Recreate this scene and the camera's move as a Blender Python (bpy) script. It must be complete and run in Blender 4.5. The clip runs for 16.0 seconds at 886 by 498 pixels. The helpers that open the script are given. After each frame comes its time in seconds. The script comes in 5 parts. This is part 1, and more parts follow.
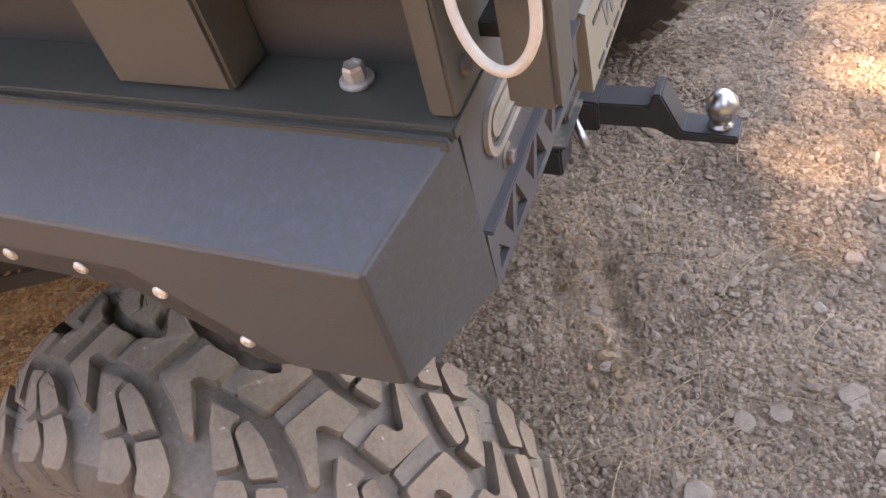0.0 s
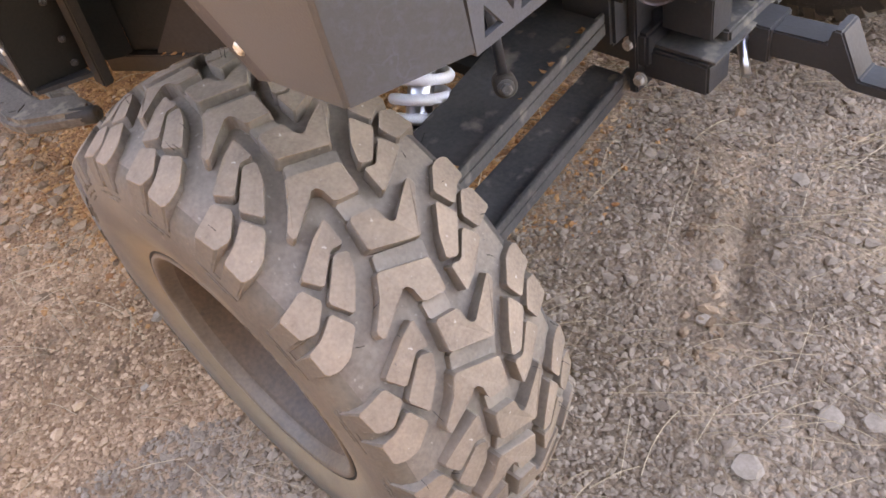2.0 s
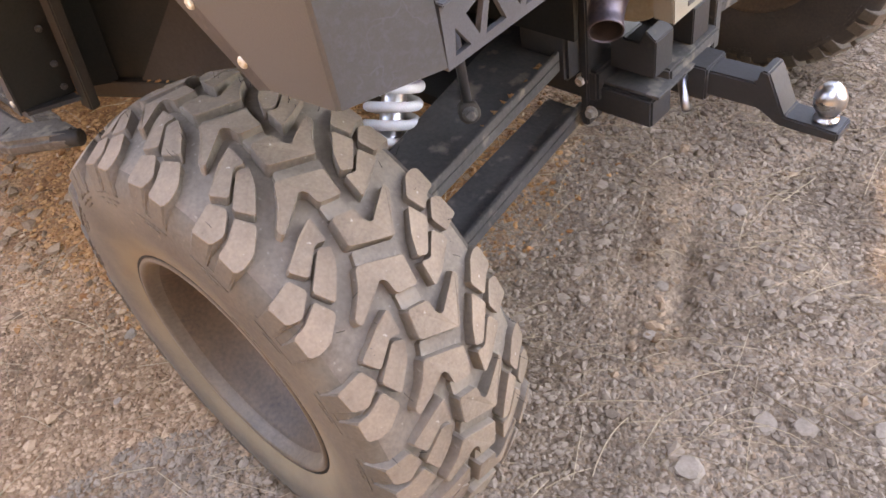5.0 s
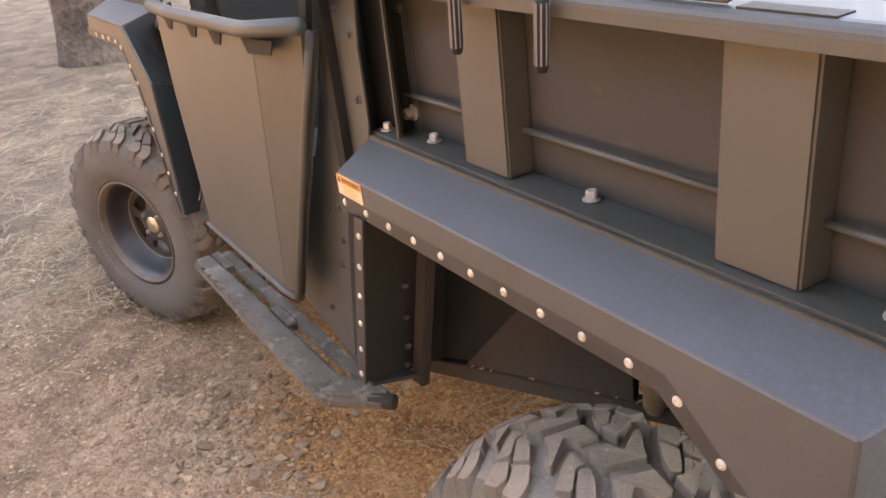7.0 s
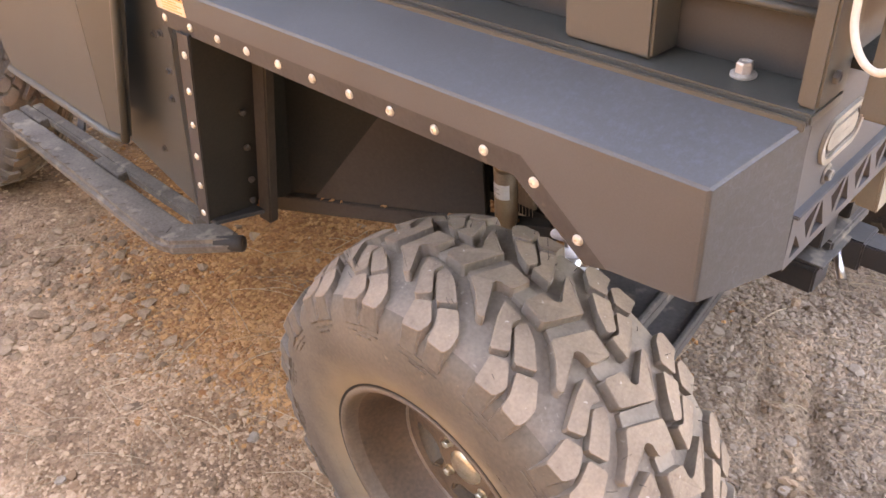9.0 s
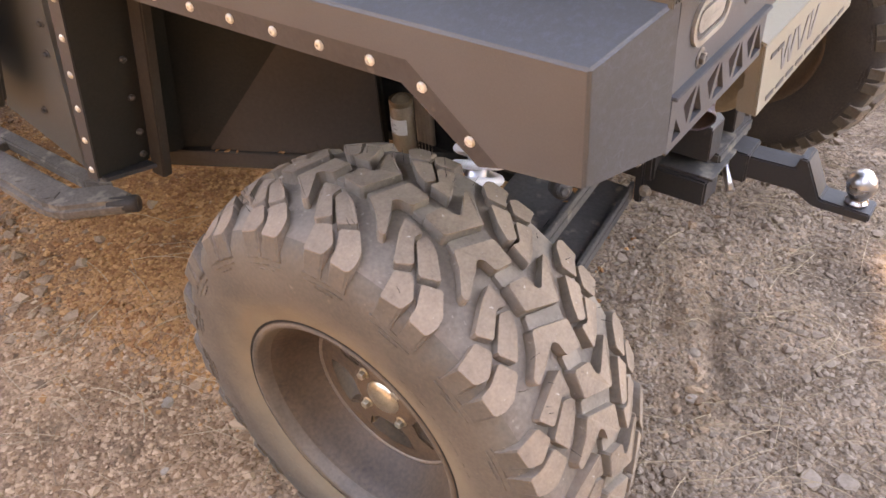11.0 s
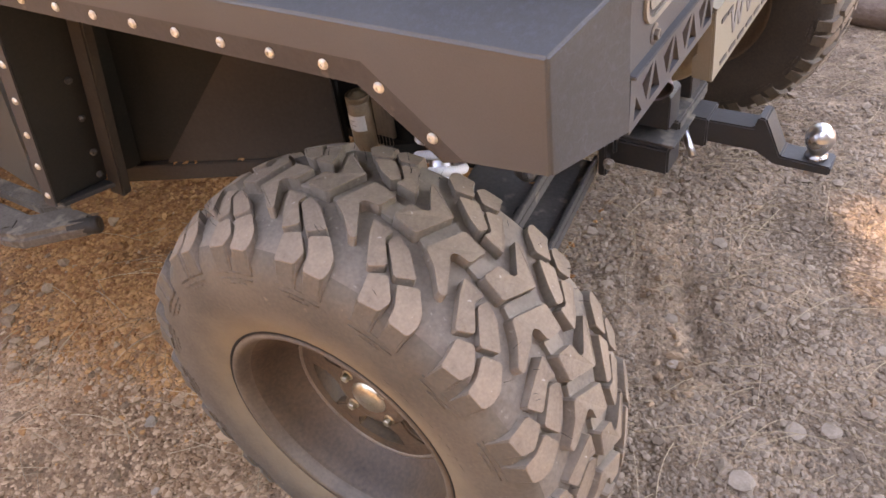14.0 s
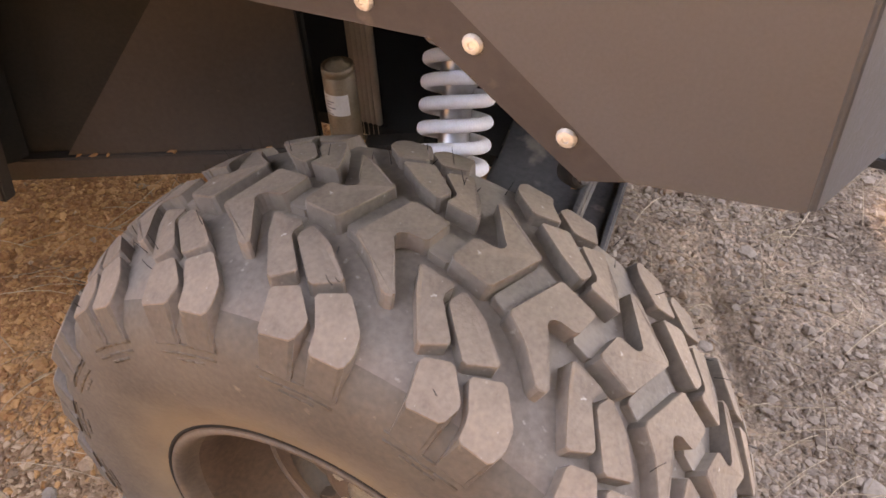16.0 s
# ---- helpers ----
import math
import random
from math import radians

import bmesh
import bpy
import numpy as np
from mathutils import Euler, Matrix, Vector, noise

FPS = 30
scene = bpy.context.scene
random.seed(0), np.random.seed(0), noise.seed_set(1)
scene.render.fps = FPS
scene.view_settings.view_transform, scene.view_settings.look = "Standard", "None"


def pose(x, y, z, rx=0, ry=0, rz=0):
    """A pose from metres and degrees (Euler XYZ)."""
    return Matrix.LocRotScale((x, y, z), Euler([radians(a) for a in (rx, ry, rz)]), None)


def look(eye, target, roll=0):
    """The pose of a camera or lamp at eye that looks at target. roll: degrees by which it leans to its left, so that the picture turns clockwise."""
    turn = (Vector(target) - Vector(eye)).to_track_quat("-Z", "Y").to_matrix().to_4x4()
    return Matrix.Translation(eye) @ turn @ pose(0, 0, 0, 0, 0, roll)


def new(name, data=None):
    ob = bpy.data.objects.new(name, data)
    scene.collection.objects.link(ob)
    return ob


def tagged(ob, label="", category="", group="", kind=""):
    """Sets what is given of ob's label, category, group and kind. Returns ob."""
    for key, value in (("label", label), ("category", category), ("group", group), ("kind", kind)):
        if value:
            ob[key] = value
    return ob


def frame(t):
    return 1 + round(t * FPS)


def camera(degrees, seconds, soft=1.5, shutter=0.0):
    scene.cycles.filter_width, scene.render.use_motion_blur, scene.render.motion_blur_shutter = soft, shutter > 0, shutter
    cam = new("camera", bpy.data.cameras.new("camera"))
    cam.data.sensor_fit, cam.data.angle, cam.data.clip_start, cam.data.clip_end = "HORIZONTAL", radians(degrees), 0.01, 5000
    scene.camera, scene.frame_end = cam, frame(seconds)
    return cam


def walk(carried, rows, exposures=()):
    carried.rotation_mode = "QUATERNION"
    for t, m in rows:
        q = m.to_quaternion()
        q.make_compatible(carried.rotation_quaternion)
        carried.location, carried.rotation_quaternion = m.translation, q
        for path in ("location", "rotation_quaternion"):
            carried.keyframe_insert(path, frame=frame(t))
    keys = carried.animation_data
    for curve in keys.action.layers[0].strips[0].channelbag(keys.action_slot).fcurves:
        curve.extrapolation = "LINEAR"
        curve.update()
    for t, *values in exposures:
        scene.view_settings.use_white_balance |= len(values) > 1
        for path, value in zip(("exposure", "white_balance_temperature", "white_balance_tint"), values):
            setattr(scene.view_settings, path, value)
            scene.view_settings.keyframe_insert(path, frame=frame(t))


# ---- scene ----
cam = camera(57.4, 16.0, soft=1.6)
PATH = [
    (0, (0.71, -0.238, 1.319), (-0.009, 0.899, -0.161), -16.4),
    (0.5, (0.722, -0.228, 1.299), (-0.29, 0.724, -0.139), -8.3),
    (1, (0.858, -0.251, 1.184), (-0.254, 0.61, -0.238), -11.0),
    (1.5, (0.887, -0.237, 1.117), (-0.214, 0.551, -0.355), -16.1),
    (2, (0.909, -0.243, 1.174), (-0.234, 0.569, -0.252), -15.6),
    (2.5, (0.997, -0.254, 1.243), (-0.276, 0.612, -0.033), -14.2),
    (3, (1.033, -0.242, 1.221), (-0.245, 0.624, -0.05), -14.2),
    (3.5, (1.03, -0.238, 1.204), (-0.251, 0.614, -0.074), -14.7),
    (3.7, (1.022, -0.241, 1.201), (-0.257, 0.59, -0.092), -15.2),
    (5.8, (0.881, -0.364, 1.236), (-0.152, 0.638, -0.153), -9.4),
    (6, (0.844, -0.369, 1.251), (-0.333, 0.537, -0.089), -12.4),
    (6.5, (0.793, -0.428, 1.31), (-0.663, 0.396, 0.214), -9.7),
    (7, (0.76, -0.522, 1.425), (-0.774, 0.413, 0.545), -6.8),
    (7.5, (0.754, -0.562, 1.443), (-0.763, 0.421, 0.588), -6.4),
    (8, (0.74, -0.556, 1.439), (-0.729, 0.465, 0.545), -5.7),
    (8.5, (0.743, -0.535, 1.364), (-0.543, 0.575, 0.307), -3.9),
    (9, (0.749, -0.529, 1.334), (-0.43, 0.564, 0.144), -4.5),
    (9.5, (0.761, -0.53, 1.34), (-0.395, 0.594, 0.156), -5.0),
    (10, (0.771, -0.553, 1.283), (-0.331, 0.606, 0.082), -4.5),
    (12.3, (0.795, -0.544, 1.28), (-0.129, 0.65, -0.032), -5.8),
    (12.5, (0.796, -0.543, 1.277), (-0.125, 0.65, -0.038), -5.9),
    (13, (0.798, -0.533, 1.288), (-0.123, 0.659, -0.028), -7.1),
    (13.5, (0.79, -0.527, 1.294), (-0.132, 0.677, -0.011), -8.4),
    (14, (0.774, -0.539, 1.29), (-0.145, 0.676, -0.005), -8.3),
    (14.5, (0.762, -0.538, 1.291), (-0.152, 0.68, -0.006), -8.3),
    (15, (0.748, -0.526, 1.263), (-0.147, 0.699, -0.041), -7.9),
    (15.5, (0.636, -0.422, 1.178), (-0.219, 0.816, -0.139), -7.8),
    (16, (0.487, -0.351, 1.115), (-0.233, 0.941, -0.232), -3.2),
]
LIGHT = [(0, 4.07, 12992, 30), (1.0, 4.24, 13132, 30), (2.5, 4.56, 13132, 29), (3.7, 4.52, 13416, 28), (5.8, 4.51, 14122, 31), (7, 4.42, 14229, 29), (7.5, 4.27, 14358, 30), (8, 4.38, 14358, 30), (9, 4.76, 15082, 32), (10, 4.71, 14944, 31), (12.3, 4.31, 14533, 33), (14.5, 4.30, 14533, 33), (15.0, 4.26, 14700, 33), (15.5, 4.24, 15100, 34), (16, 4.36, 15494, 34)]
walk(cam, [(t, look(eye, target, roll)) for t, eye, target, roll in PATH], LIGHT)

# ---- world, sun, exposure ----
SUN = Vector((0.62, -0.35, 0.70)).normalized()
world = bpy.data.worlds.new("sky")
scene.world = world
world.use_nodes = True
wn = world.node_tree.nodes
sky = wn.new("ShaderNodeTexSky")
sky.sky_type = "NISHITA"
sky.sun_disc = False
sky.air_density, sky.dust_density, sky.ozone_density = 1.0, 0.1, 5.0
sky.sun_elevation = math.asin(SUN.z)
sky.sun_rotation = math.atan2(SUN.x, SUN.y)
world.node_tree.links.new(sky.outputs[0], wn["Background"].inputs[0])
wn["Background"].inputs[1].default_value = 0.14
sun_data = bpy.data.lights.new("sun", "SUN")
sun_data.energy, sun_data.angle, sun_data.color = 4.5, radians(0.55), (1.0, 0.993, 0.95)
sun = new("sun", sun_data)
sun.matrix_world = look(SUN * 40, (0, 0, 0))


# ---- materials ----
def mat(name, c1, c2, rough=0.6, metal=0.0, big=6.0, small=120.0, bump=0.15, speck=None, rough2=None, island=0.0, spec=0.5, depth=0.004):
    """A surface with two scales of variation: stains of size 1/big and grain of size 1/small, with fine relief."""
    m = bpy.data.materials.new(name)
    m.use_nodes = True
    n, l = m.node_tree.nodes, m.node_tree.links
    b = n["Principled BSDF"]
    tc = n.new("ShaderNodeTexCoord")
    n1, n2 = n.new("ShaderNodeTexNoise"), n.new("ShaderNodeTexNoise")
    n1.inputs["Scale"].default_value, n1.inputs["Detail"].default_value = big, 6
    n2.inputs["Scale"].default_value, n2.inputs["Detail"].default_value = small, 3
    for k in (n1, n2):
        l.new(tc.outputs["Object"], k.inputs["Vector"])
    add = n.new("ShaderNodeMath")
    add.operation = "MULTIPLY_ADD"
    add.inputs[1].default_value = 0.55
    l.new(n2.outputs["Fac"], add.inputs[0])
    half = n.new("ShaderNodeMath")
    half.operation = "MULTIPLY_ADD"
    half.inputs[1].default_value, half.inputs[2].default_value = 1.1, -0.32
    l.new(n1.outputs["Fac"], half.inputs[0])
    l.new(half.outputs[0], add.inputs[2])
    fac = add.outputs[0]
    if island:
        g = n.new("ShaderNodeNewGeometry")
        ad = n.new("ShaderNodeMath")
        ad.operation = "MULTIPLY_ADD"
        ad.inputs[1].default_value = island
        l.new(g.outputs["Random Per Island"], ad.inputs[0])
        sub = n.new("ShaderNodeMath")
        sub.operation = "SUBTRACT"
        sub.inputs[1].default_value = island / 2
        l.new(fac, sub.inputs[0])
        l.new(sub.outputs[0], ad.inputs[2])
        fac = ad.outputs[0]
    ramp = n.new("ShaderNodeValToRGB")
    ramp.color_ramp.elements[0].position, ramp.color_ramp.elements[1].position = 0.25, 0.75
    ramp.color_ramp.elements[0].color, ramp.color_ramp.elements[1].color = (*c1, 1), (*c2, 1)
    l.new(fac, ramp.inputs[0])
    col = ramp.outputs[0]
    if speck:
        sc, lo, c3 = speck
        n3 = n.new("ShaderNodeTexNoise")
        n3.inputs["Scale"].default_value, n3.inputs["Detail"].default_value = sc, 5
        l.new(tc.outputs["Object"], n3.inputs["Vector"])
        r3 = n.new("ShaderNodeValToRGB")
        r3.color_ramp.elements[0].position, r3.color_ramp.elements[1].position = lo, min(1, lo + 0.12)
        l.new(n3.outputs["Fac"], r3.inputs[0])
        mx = n.new("ShaderNodeMixRGB")
        mx.inputs[2].default_value = (*c3, 1)
        l.new(r3.outputs[0], mx.inputs[0])
        l.new(col, mx.inputs[1])
        col = mx.outputs[0]
    l.new(col, b.inputs["Base Color"])
    mr = n.new("ShaderNodeMapRange")
    mr.inputs["To Min"].default_value, mr.inputs["To Max"].default_value = rough, rough2 if rough2 is not None else min(1, rough + 0.15)
    l.new(n1.outputs["Fac"], mr.inputs["Value"])
    l.new(mr.outputs[0], b.inputs["Roughness"])
    b.inputs["Metallic"].default_value = metal
    b.inputs["Specular IOR Level"].default_value = spec
    if bump:
        bp = n.new("ShaderNodeBump")
        bp.inputs["Strength"].default_value, bp.inputs["Distance"].default_value = bump, depth
        l.new(n2.outputs["Fac"], bp.inputs["Height"])
        l.new(bp.outputs[0], b.inputs["Normal"])
    return m


PAINT = mat("powder_coat", (0.0392, 0.0398, 0.0340), (0.0524, 0.0530, 0.0455), 0.44, big=4, small=700, bump=0.25, depth=0.0008, speck=(22, 0.72, (0.11, 0.095, 0.078)))
FENDER = mat("scuffed_skytint_coat", (0.0395, 0.0405, 0.0390), (0.0533, 0.0548, 0.0533), 0.44, big=7, small=420, bump=0.22, depth=0.0008, speck=(46, 0.76, (0.085, 0.078, 0.07)), rough2=0.58, spec=0.55)


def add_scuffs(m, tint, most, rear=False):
    """Fine rubbed scuffs, gathered in broad worn areas of the paint. With rear, also painted skylight on top and rear
    end.
    """
    n, l = m.node_tree.nodes, m.node_tree.links
    b = n["Principled BSDF"]
    tc = n.new("ShaderNodeTexCoord")
    area, fine = n.new("ShaderNodeTexNoise"), n.new("ShaderNodeTexNoise")
    area.inputs["Scale"].default_value, area.inputs["Detail"].default_value = 5.5, 5
    fine.inputs["Scale"].default_value, fine.inputs["Detail"].default_value, fine.inputs["Roughness"].default_value, fine.inputs["Distortion"].default_value = 130, 8, 0.75, 0.2
    for k in (area, fine):
        l.new(tc.outputs["Object"], k.inputs["Vector"])
    ra, rf, mul = n.new("ShaderNodeMapRange"), n.new("ShaderNodeMapRange"), n.new("ShaderNodeMath")
    ra.inputs["From Min"].default_value, ra.inputs["From Max"].default_value = 0.42, 0.66
    rf.inputs["From Min"].default_value, rf.inputs["From Max"].default_value, rf.inputs["To Max"].default_value = 0.48, 0.72, most
    mul.operation = "MULTIPLY"
    l.new(area.outputs["Fac"], ra.inputs["Value"])
    l.new(fine.outputs["Fac"], rf.inputs["Value"])
    where = ra.outputs[0]
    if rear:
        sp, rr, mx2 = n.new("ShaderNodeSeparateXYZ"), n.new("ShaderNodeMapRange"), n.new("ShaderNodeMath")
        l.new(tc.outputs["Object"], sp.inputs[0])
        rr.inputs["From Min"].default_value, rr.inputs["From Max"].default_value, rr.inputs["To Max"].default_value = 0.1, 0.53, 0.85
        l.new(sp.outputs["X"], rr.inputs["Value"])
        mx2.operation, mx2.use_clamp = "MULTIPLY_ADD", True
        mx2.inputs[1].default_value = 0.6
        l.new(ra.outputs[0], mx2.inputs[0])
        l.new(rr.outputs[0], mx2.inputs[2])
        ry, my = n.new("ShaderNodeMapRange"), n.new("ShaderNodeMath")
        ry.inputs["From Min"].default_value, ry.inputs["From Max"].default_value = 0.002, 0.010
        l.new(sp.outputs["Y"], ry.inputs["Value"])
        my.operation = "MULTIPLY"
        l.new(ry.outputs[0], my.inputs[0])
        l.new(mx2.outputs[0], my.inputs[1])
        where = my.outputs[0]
    l.new(where, mul.inputs[0])
    l.new(rf.outputs[0], mul.inputs[1])
    if rear:
        # hair-fine wandering scratches on the rear end
        warp, wob, cell = n.new("ShaderNodeTexNoise"), n.new("ShaderNodeMixRGB"), n.new("ShaderNodeTexVoronoi")
        warp.inputs["Scale"].default_value, warp.inputs["Detail"].default_value = 14, 6
        l.new(tc.outputs["Object"], warp.inputs["Vector"])
        wob.inputs[0].default_value = 0.16
        l.new(tc.outputs["Object"], wob.inputs[1])
        l.new(warp.outputs["Color"], wob.inputs[2])
        cell.feature = "DISTANCE_TO_EDGE"
        cell.inputs["Scale"].default_value = 21
        l.new(wob.outputs[0], cell.inputs["Vector"])
        line, gate, both = n.new("ShaderNodeMapRange"), n.new("ShaderNodeMapRange"), n.new("ShaderNodeMath")
        line.inputs["From Min"].default_value, line.inputs["From Max"].default_value = 0.035, 0.004
        gate.inputs["From Min"].default_value, gate.inputs["From Max"].default_value, gate.inputs["To Max"].default_value = 0.51, 0.63, 0.38
        l.new(cell.outputs["Distance"], line.inputs["Value"])
        l.new(warp.outputs["Fac"], gate.inputs["Value"])
        both.operation = "MULTIPLY"
        l.new(line.outputs[0], both.inputs[0])
        l.new(gate.outputs[0], both.inputs[1])
        far, top = n.new("ShaderNodeMath"), n.new("ShaderNodeMath")
        far.operation, top.operation = "MULTIPLY", "MAXIMUM"
        l.new(both.outputs[0], far.inputs[0])
        face = n.new("ShaderNodeMapRange")
        face.inputs["From Min"].default_value, face.inputs["From Max"].default_value = 0.498, 0.504
        l.new(sp.outputs["X"], face.inputs["Value"])
        l.new(face.outputs[0], far.inputs[1])
        l.new(far.outputs[0], top.inputs[0])
        l.new(mul.outputs[0], top.inputs[1])
        mul = top
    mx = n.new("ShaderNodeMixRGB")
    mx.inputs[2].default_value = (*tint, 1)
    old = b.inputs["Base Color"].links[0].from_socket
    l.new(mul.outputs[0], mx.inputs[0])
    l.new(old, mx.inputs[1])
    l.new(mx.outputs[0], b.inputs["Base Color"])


# bluish tint paints skylight into the fender's top and rear scuffs
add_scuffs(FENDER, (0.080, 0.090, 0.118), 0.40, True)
add_scuffs(PAINT, (0.105, 0.095, 0.083), 0.3)
STEELG = mat("grey_coated_steel", (0.038, 0.038, 0.040), (0.060, 0.061, 0.064), 0.5, big=9, small=420, bump=0.22, depth=0.0008, speck=(40, 0.66, (0.10, 0.10, 0.104)), spec=0.4)
BLACK = mat("black_plastic", (0.0125, 0.0122, 0.0105), (0.022, 0.021, 0.0175), 0.6, big=5, small=200, bump=0.1, spec=0.15)
SOOT = mat("dull_black_steel", (0.025, 0.0203, 0.0158), (0.042, 0.034, 0.027), 0.6, big=6, small=150, bump=0.1, spec=0.25, speck=(40, 0.72, (0.09, 0.066, 0.046)))
CHASSIS = mat("black_steel", (0.016, 0.016, 0.017), (0.03, 0.028, 0.027), 0.45, big=8, small=150, bump=0.1, speck=(30, 0.66, (0.10, 0.08, 0.06)))
DUSTY = mat("dusty_black_steel", (0.023, 0.0225, 0.0225), (0.068, 0.061, 0.054), 0.6, big=9, small=140, bump=0.15, speck=(24, 0.58, (0.17, 0.14, 0.11)))
TREAD = mat("dusty_tread", (0.120, 0.083, 0.057), (0.220, 0.156, 0.109), 0.75, big=14, small=260, bump=0.3, depth=0.002, speck=(150, 0.68, (0.40, 0.35, 0.30)))
# inner sidewall, darker than the outer one
INNERW = mat("darker_inner_sidewall", (0.024, 0.019, 0.0145), (0.056, 0.043, 0.033), 0.75, big=7, small=170, bump=0.2, depth=0.002)
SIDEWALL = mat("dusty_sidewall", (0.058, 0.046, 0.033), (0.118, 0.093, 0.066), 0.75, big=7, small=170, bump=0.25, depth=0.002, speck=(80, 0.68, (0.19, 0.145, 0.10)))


def add_bead_dust(m):
    """Tan dust caked round the bead, thinning out towards the shoulder."""
    n, l = m.node_tree.nodes, m.node_tree.links
    b = n["Principled BSDF"]
    tc = n.new("ShaderNodeTexCoord")
    mp = n.new("ShaderNodeMapping")
    mp.inputs["Scale"].default_value = (1, 0, 1)
    ln = n.new("ShaderNodeVectorMath")
    ln.operation = "LENGTH"
    l.new(tc.outputs["Object"], mp.inputs[0])
    l.new(mp.outputs[0], ln.inputs[0])
    no = n.new("ShaderNodeTexNoise")
    no.inputs["Scale"].default_value, no.inputs["Detail"].default_value = 16, 8
    l.new(tc.outputs["Object"], no.inputs["Vector"])
    ad = n.new("ShaderNodeMath")
    ad.operation = "MULTIPLY_ADD"
    ad.inputs[1].default_value = 0.06
    l.new(no.outputs["Fac"], ad.inputs[0])
    l.new(ln.outputs["Value"], ad.inputs[2])
    mr = n.new("ShaderNodeMapRange")
    mr.inputs["From Min"].default_value, mr.inputs["From Max"].default_value = 0.285, 0.215
    l.new(ad.outputs[0], mr.inputs["Value"])
    mx = n.new("ShaderNodeMixRGB")
    mx.inputs[2].default_value = (0.190, 0.142, 0.088, 1)
    old = b.inputs["Base Color"].links[0].from_socket
    l.new(mr.outputs[0], mx.inputs[0])
    l.new(old, mx.inputs[1])
    l.new(mx.outputs[0], b.inputs["Base Color"])


add_bead_dust(SIDEWALL)
TREADP = mat("dusty_step_steel", (0.055, 0.043, 0.033), (0.145, 0.114, 0.087), 0.6, big=9, small=160, bump=0.25, depth=0.002, speck=(26, 0.58, (0.20, 0.155, 0.115)), spec=0.3)
RUBBER = mat("dusty_rubber", (0.090, 0.068, 0.050), (0.175, 0.135, 0.102), 0.7, big=9, small=180, bump=0.25, depth=0.002, speck=(140, 0.66, (0.26, 0.22, 0.18)))
LIPM = mat("dusty_rim_lip", (0.065, 0.048, 0.034), (0.135, 0.100, 0.070), 0.5, big=14, small=160, bump=0.1)
EDGE = mat("pale_edge", (0.13, 0.10, 0.075), (0.22, 0.17, 0.13), 0.4, metal=0.3, big=20, small=200, bump=0.1)
RIM_CLEAN = mat("black_rim", (0.012, 0.011, 0.011), (0.036, 0.032, 0.032), 0.4, big=6, small=160, bump=0.05)
SIDE_CLEAN = mat("grey_sidewall", (0.060, 0.051, 0.041), (0.105, 0.090, 0.072), 0.75, big=7, small=170, bump=0.25, depth=0.002)
RIM = mat("dusty_rim", (0.034, 0.020, 0.012), (0.120, 0.074, 0.043), 0.55, big=6, small=160, bump=0.05)
ZINC = mat("zinc_bolt", (0.32, 0.285, 0.245), (0.47, 0.43, 0.38), 0.42, metal=0.6, big=60, small=400, bump=0.1)
CHROME = mat("chrome", (0.42, 0.42, 0.43), (0.55, 0.55, 0.55), 0.22, metal=1, big=20, small=300, bump=0.02)
RIVET = mat("rivet", (0.40, 0.36, 0.285), (0.60, 0.55, 0.46), 0.36, metal=0.5, big=80, small=500, bump=0.1)
SPRING = mat("white_spring", (0.62, 0.60, 0.58), (0.75, 0.73, 0.71), 0.4, big=30, small=300, bump=0.08, speck=(50, 0.7, (0.3, 0.25, 0.2)))
BRASS = mat("bronze_anodised", (0.125, 0.080, 0.045), (0.20, 0.135, 0.078), 0.45, metal=0.35, big=20, small=300, bump=0.08)
ALU = mat("bare_aluminium", (0.45, 0.42, 0.38), (0.6, 0.57, 0.52), 0.4, metal=0.8, big=20, small=300, bump=0.1)
TAN = mat("champagne_paint", (0.175, 0.151, 0.112), (0.215, 0.187, 0.141), 0.5, metal=0.15, big=6, small=300, bump=0.08)
MUFFLER = mat("heat_tinted_steel", (0.17, 0.13, 0.082), (0.26, 0.205, 0.135), 0.45, metal=0.3, big=12, small=200, bump=0.1)
RUSTY = mat("sooty_rust", (0.020, 0.010, 0.007), (0.050, 0.026, 0.017), 0.8, big=30, small=200, bump=0.2)
PIPE = mat("blued_steel_pipe", (0.07, 0.055, 0.060), (0.15, 0.118, 0.128), 0.36, metal=0.8, big=14, small=200, bump=0.05)
YELLOWZ = mat("yellow_zinc", (0.55, 0.40, 0.16), (0.68, 0.52, 0.25), 0.35, metal=0.7, big=30, small=300, bump=0.05)
REDP = mat("red_spring", (0.42, 0.13, 0.08), (0.58, 0.26, 0.18), 0.4, big=30, small=300, bump=0.05)
WHITE = mat("white_cable", (0.36, 0.32, 0.26), (0.46, 0.41, 0.34), 0.5, big=30, small=300, bump=0.05)
LABEL = mat("paper_label", (0.36, 0.33, 0.28), (0.46, 0.42, 0.36), 0.6, big=30, small=300, bump=0.02)
STICK = mat("sticker_film", (0.52, 0.36, 0.23), (0.60, 0.43, 0.29), 0.5, big=30, small=300, bump=0.02)
ORANGE = mat("orange_print", (0.62, 0.22, 0.05), (0.7, 0.27, 0.07), 0.5, big=30, small=300, bump=0.02)
INK = mat("dark_print", (0.02, 0.02, 0.02), (0.035, 0.03, 0.03), 0.5, big=30, small=300, bump=0.02)
# bed wall colour darkened to carry the top rail's shade
BEDW = mat("rail_shaded_bed_wall", (0.028, 0.0265, 0.0235), (0.040, 0.0375, 0.033), 0.6, big=5, small=500, bump=0.25, depth=0.0008, spec=0.25, speck=(22, 0.72, (0.08, 0.07, 0.06)))
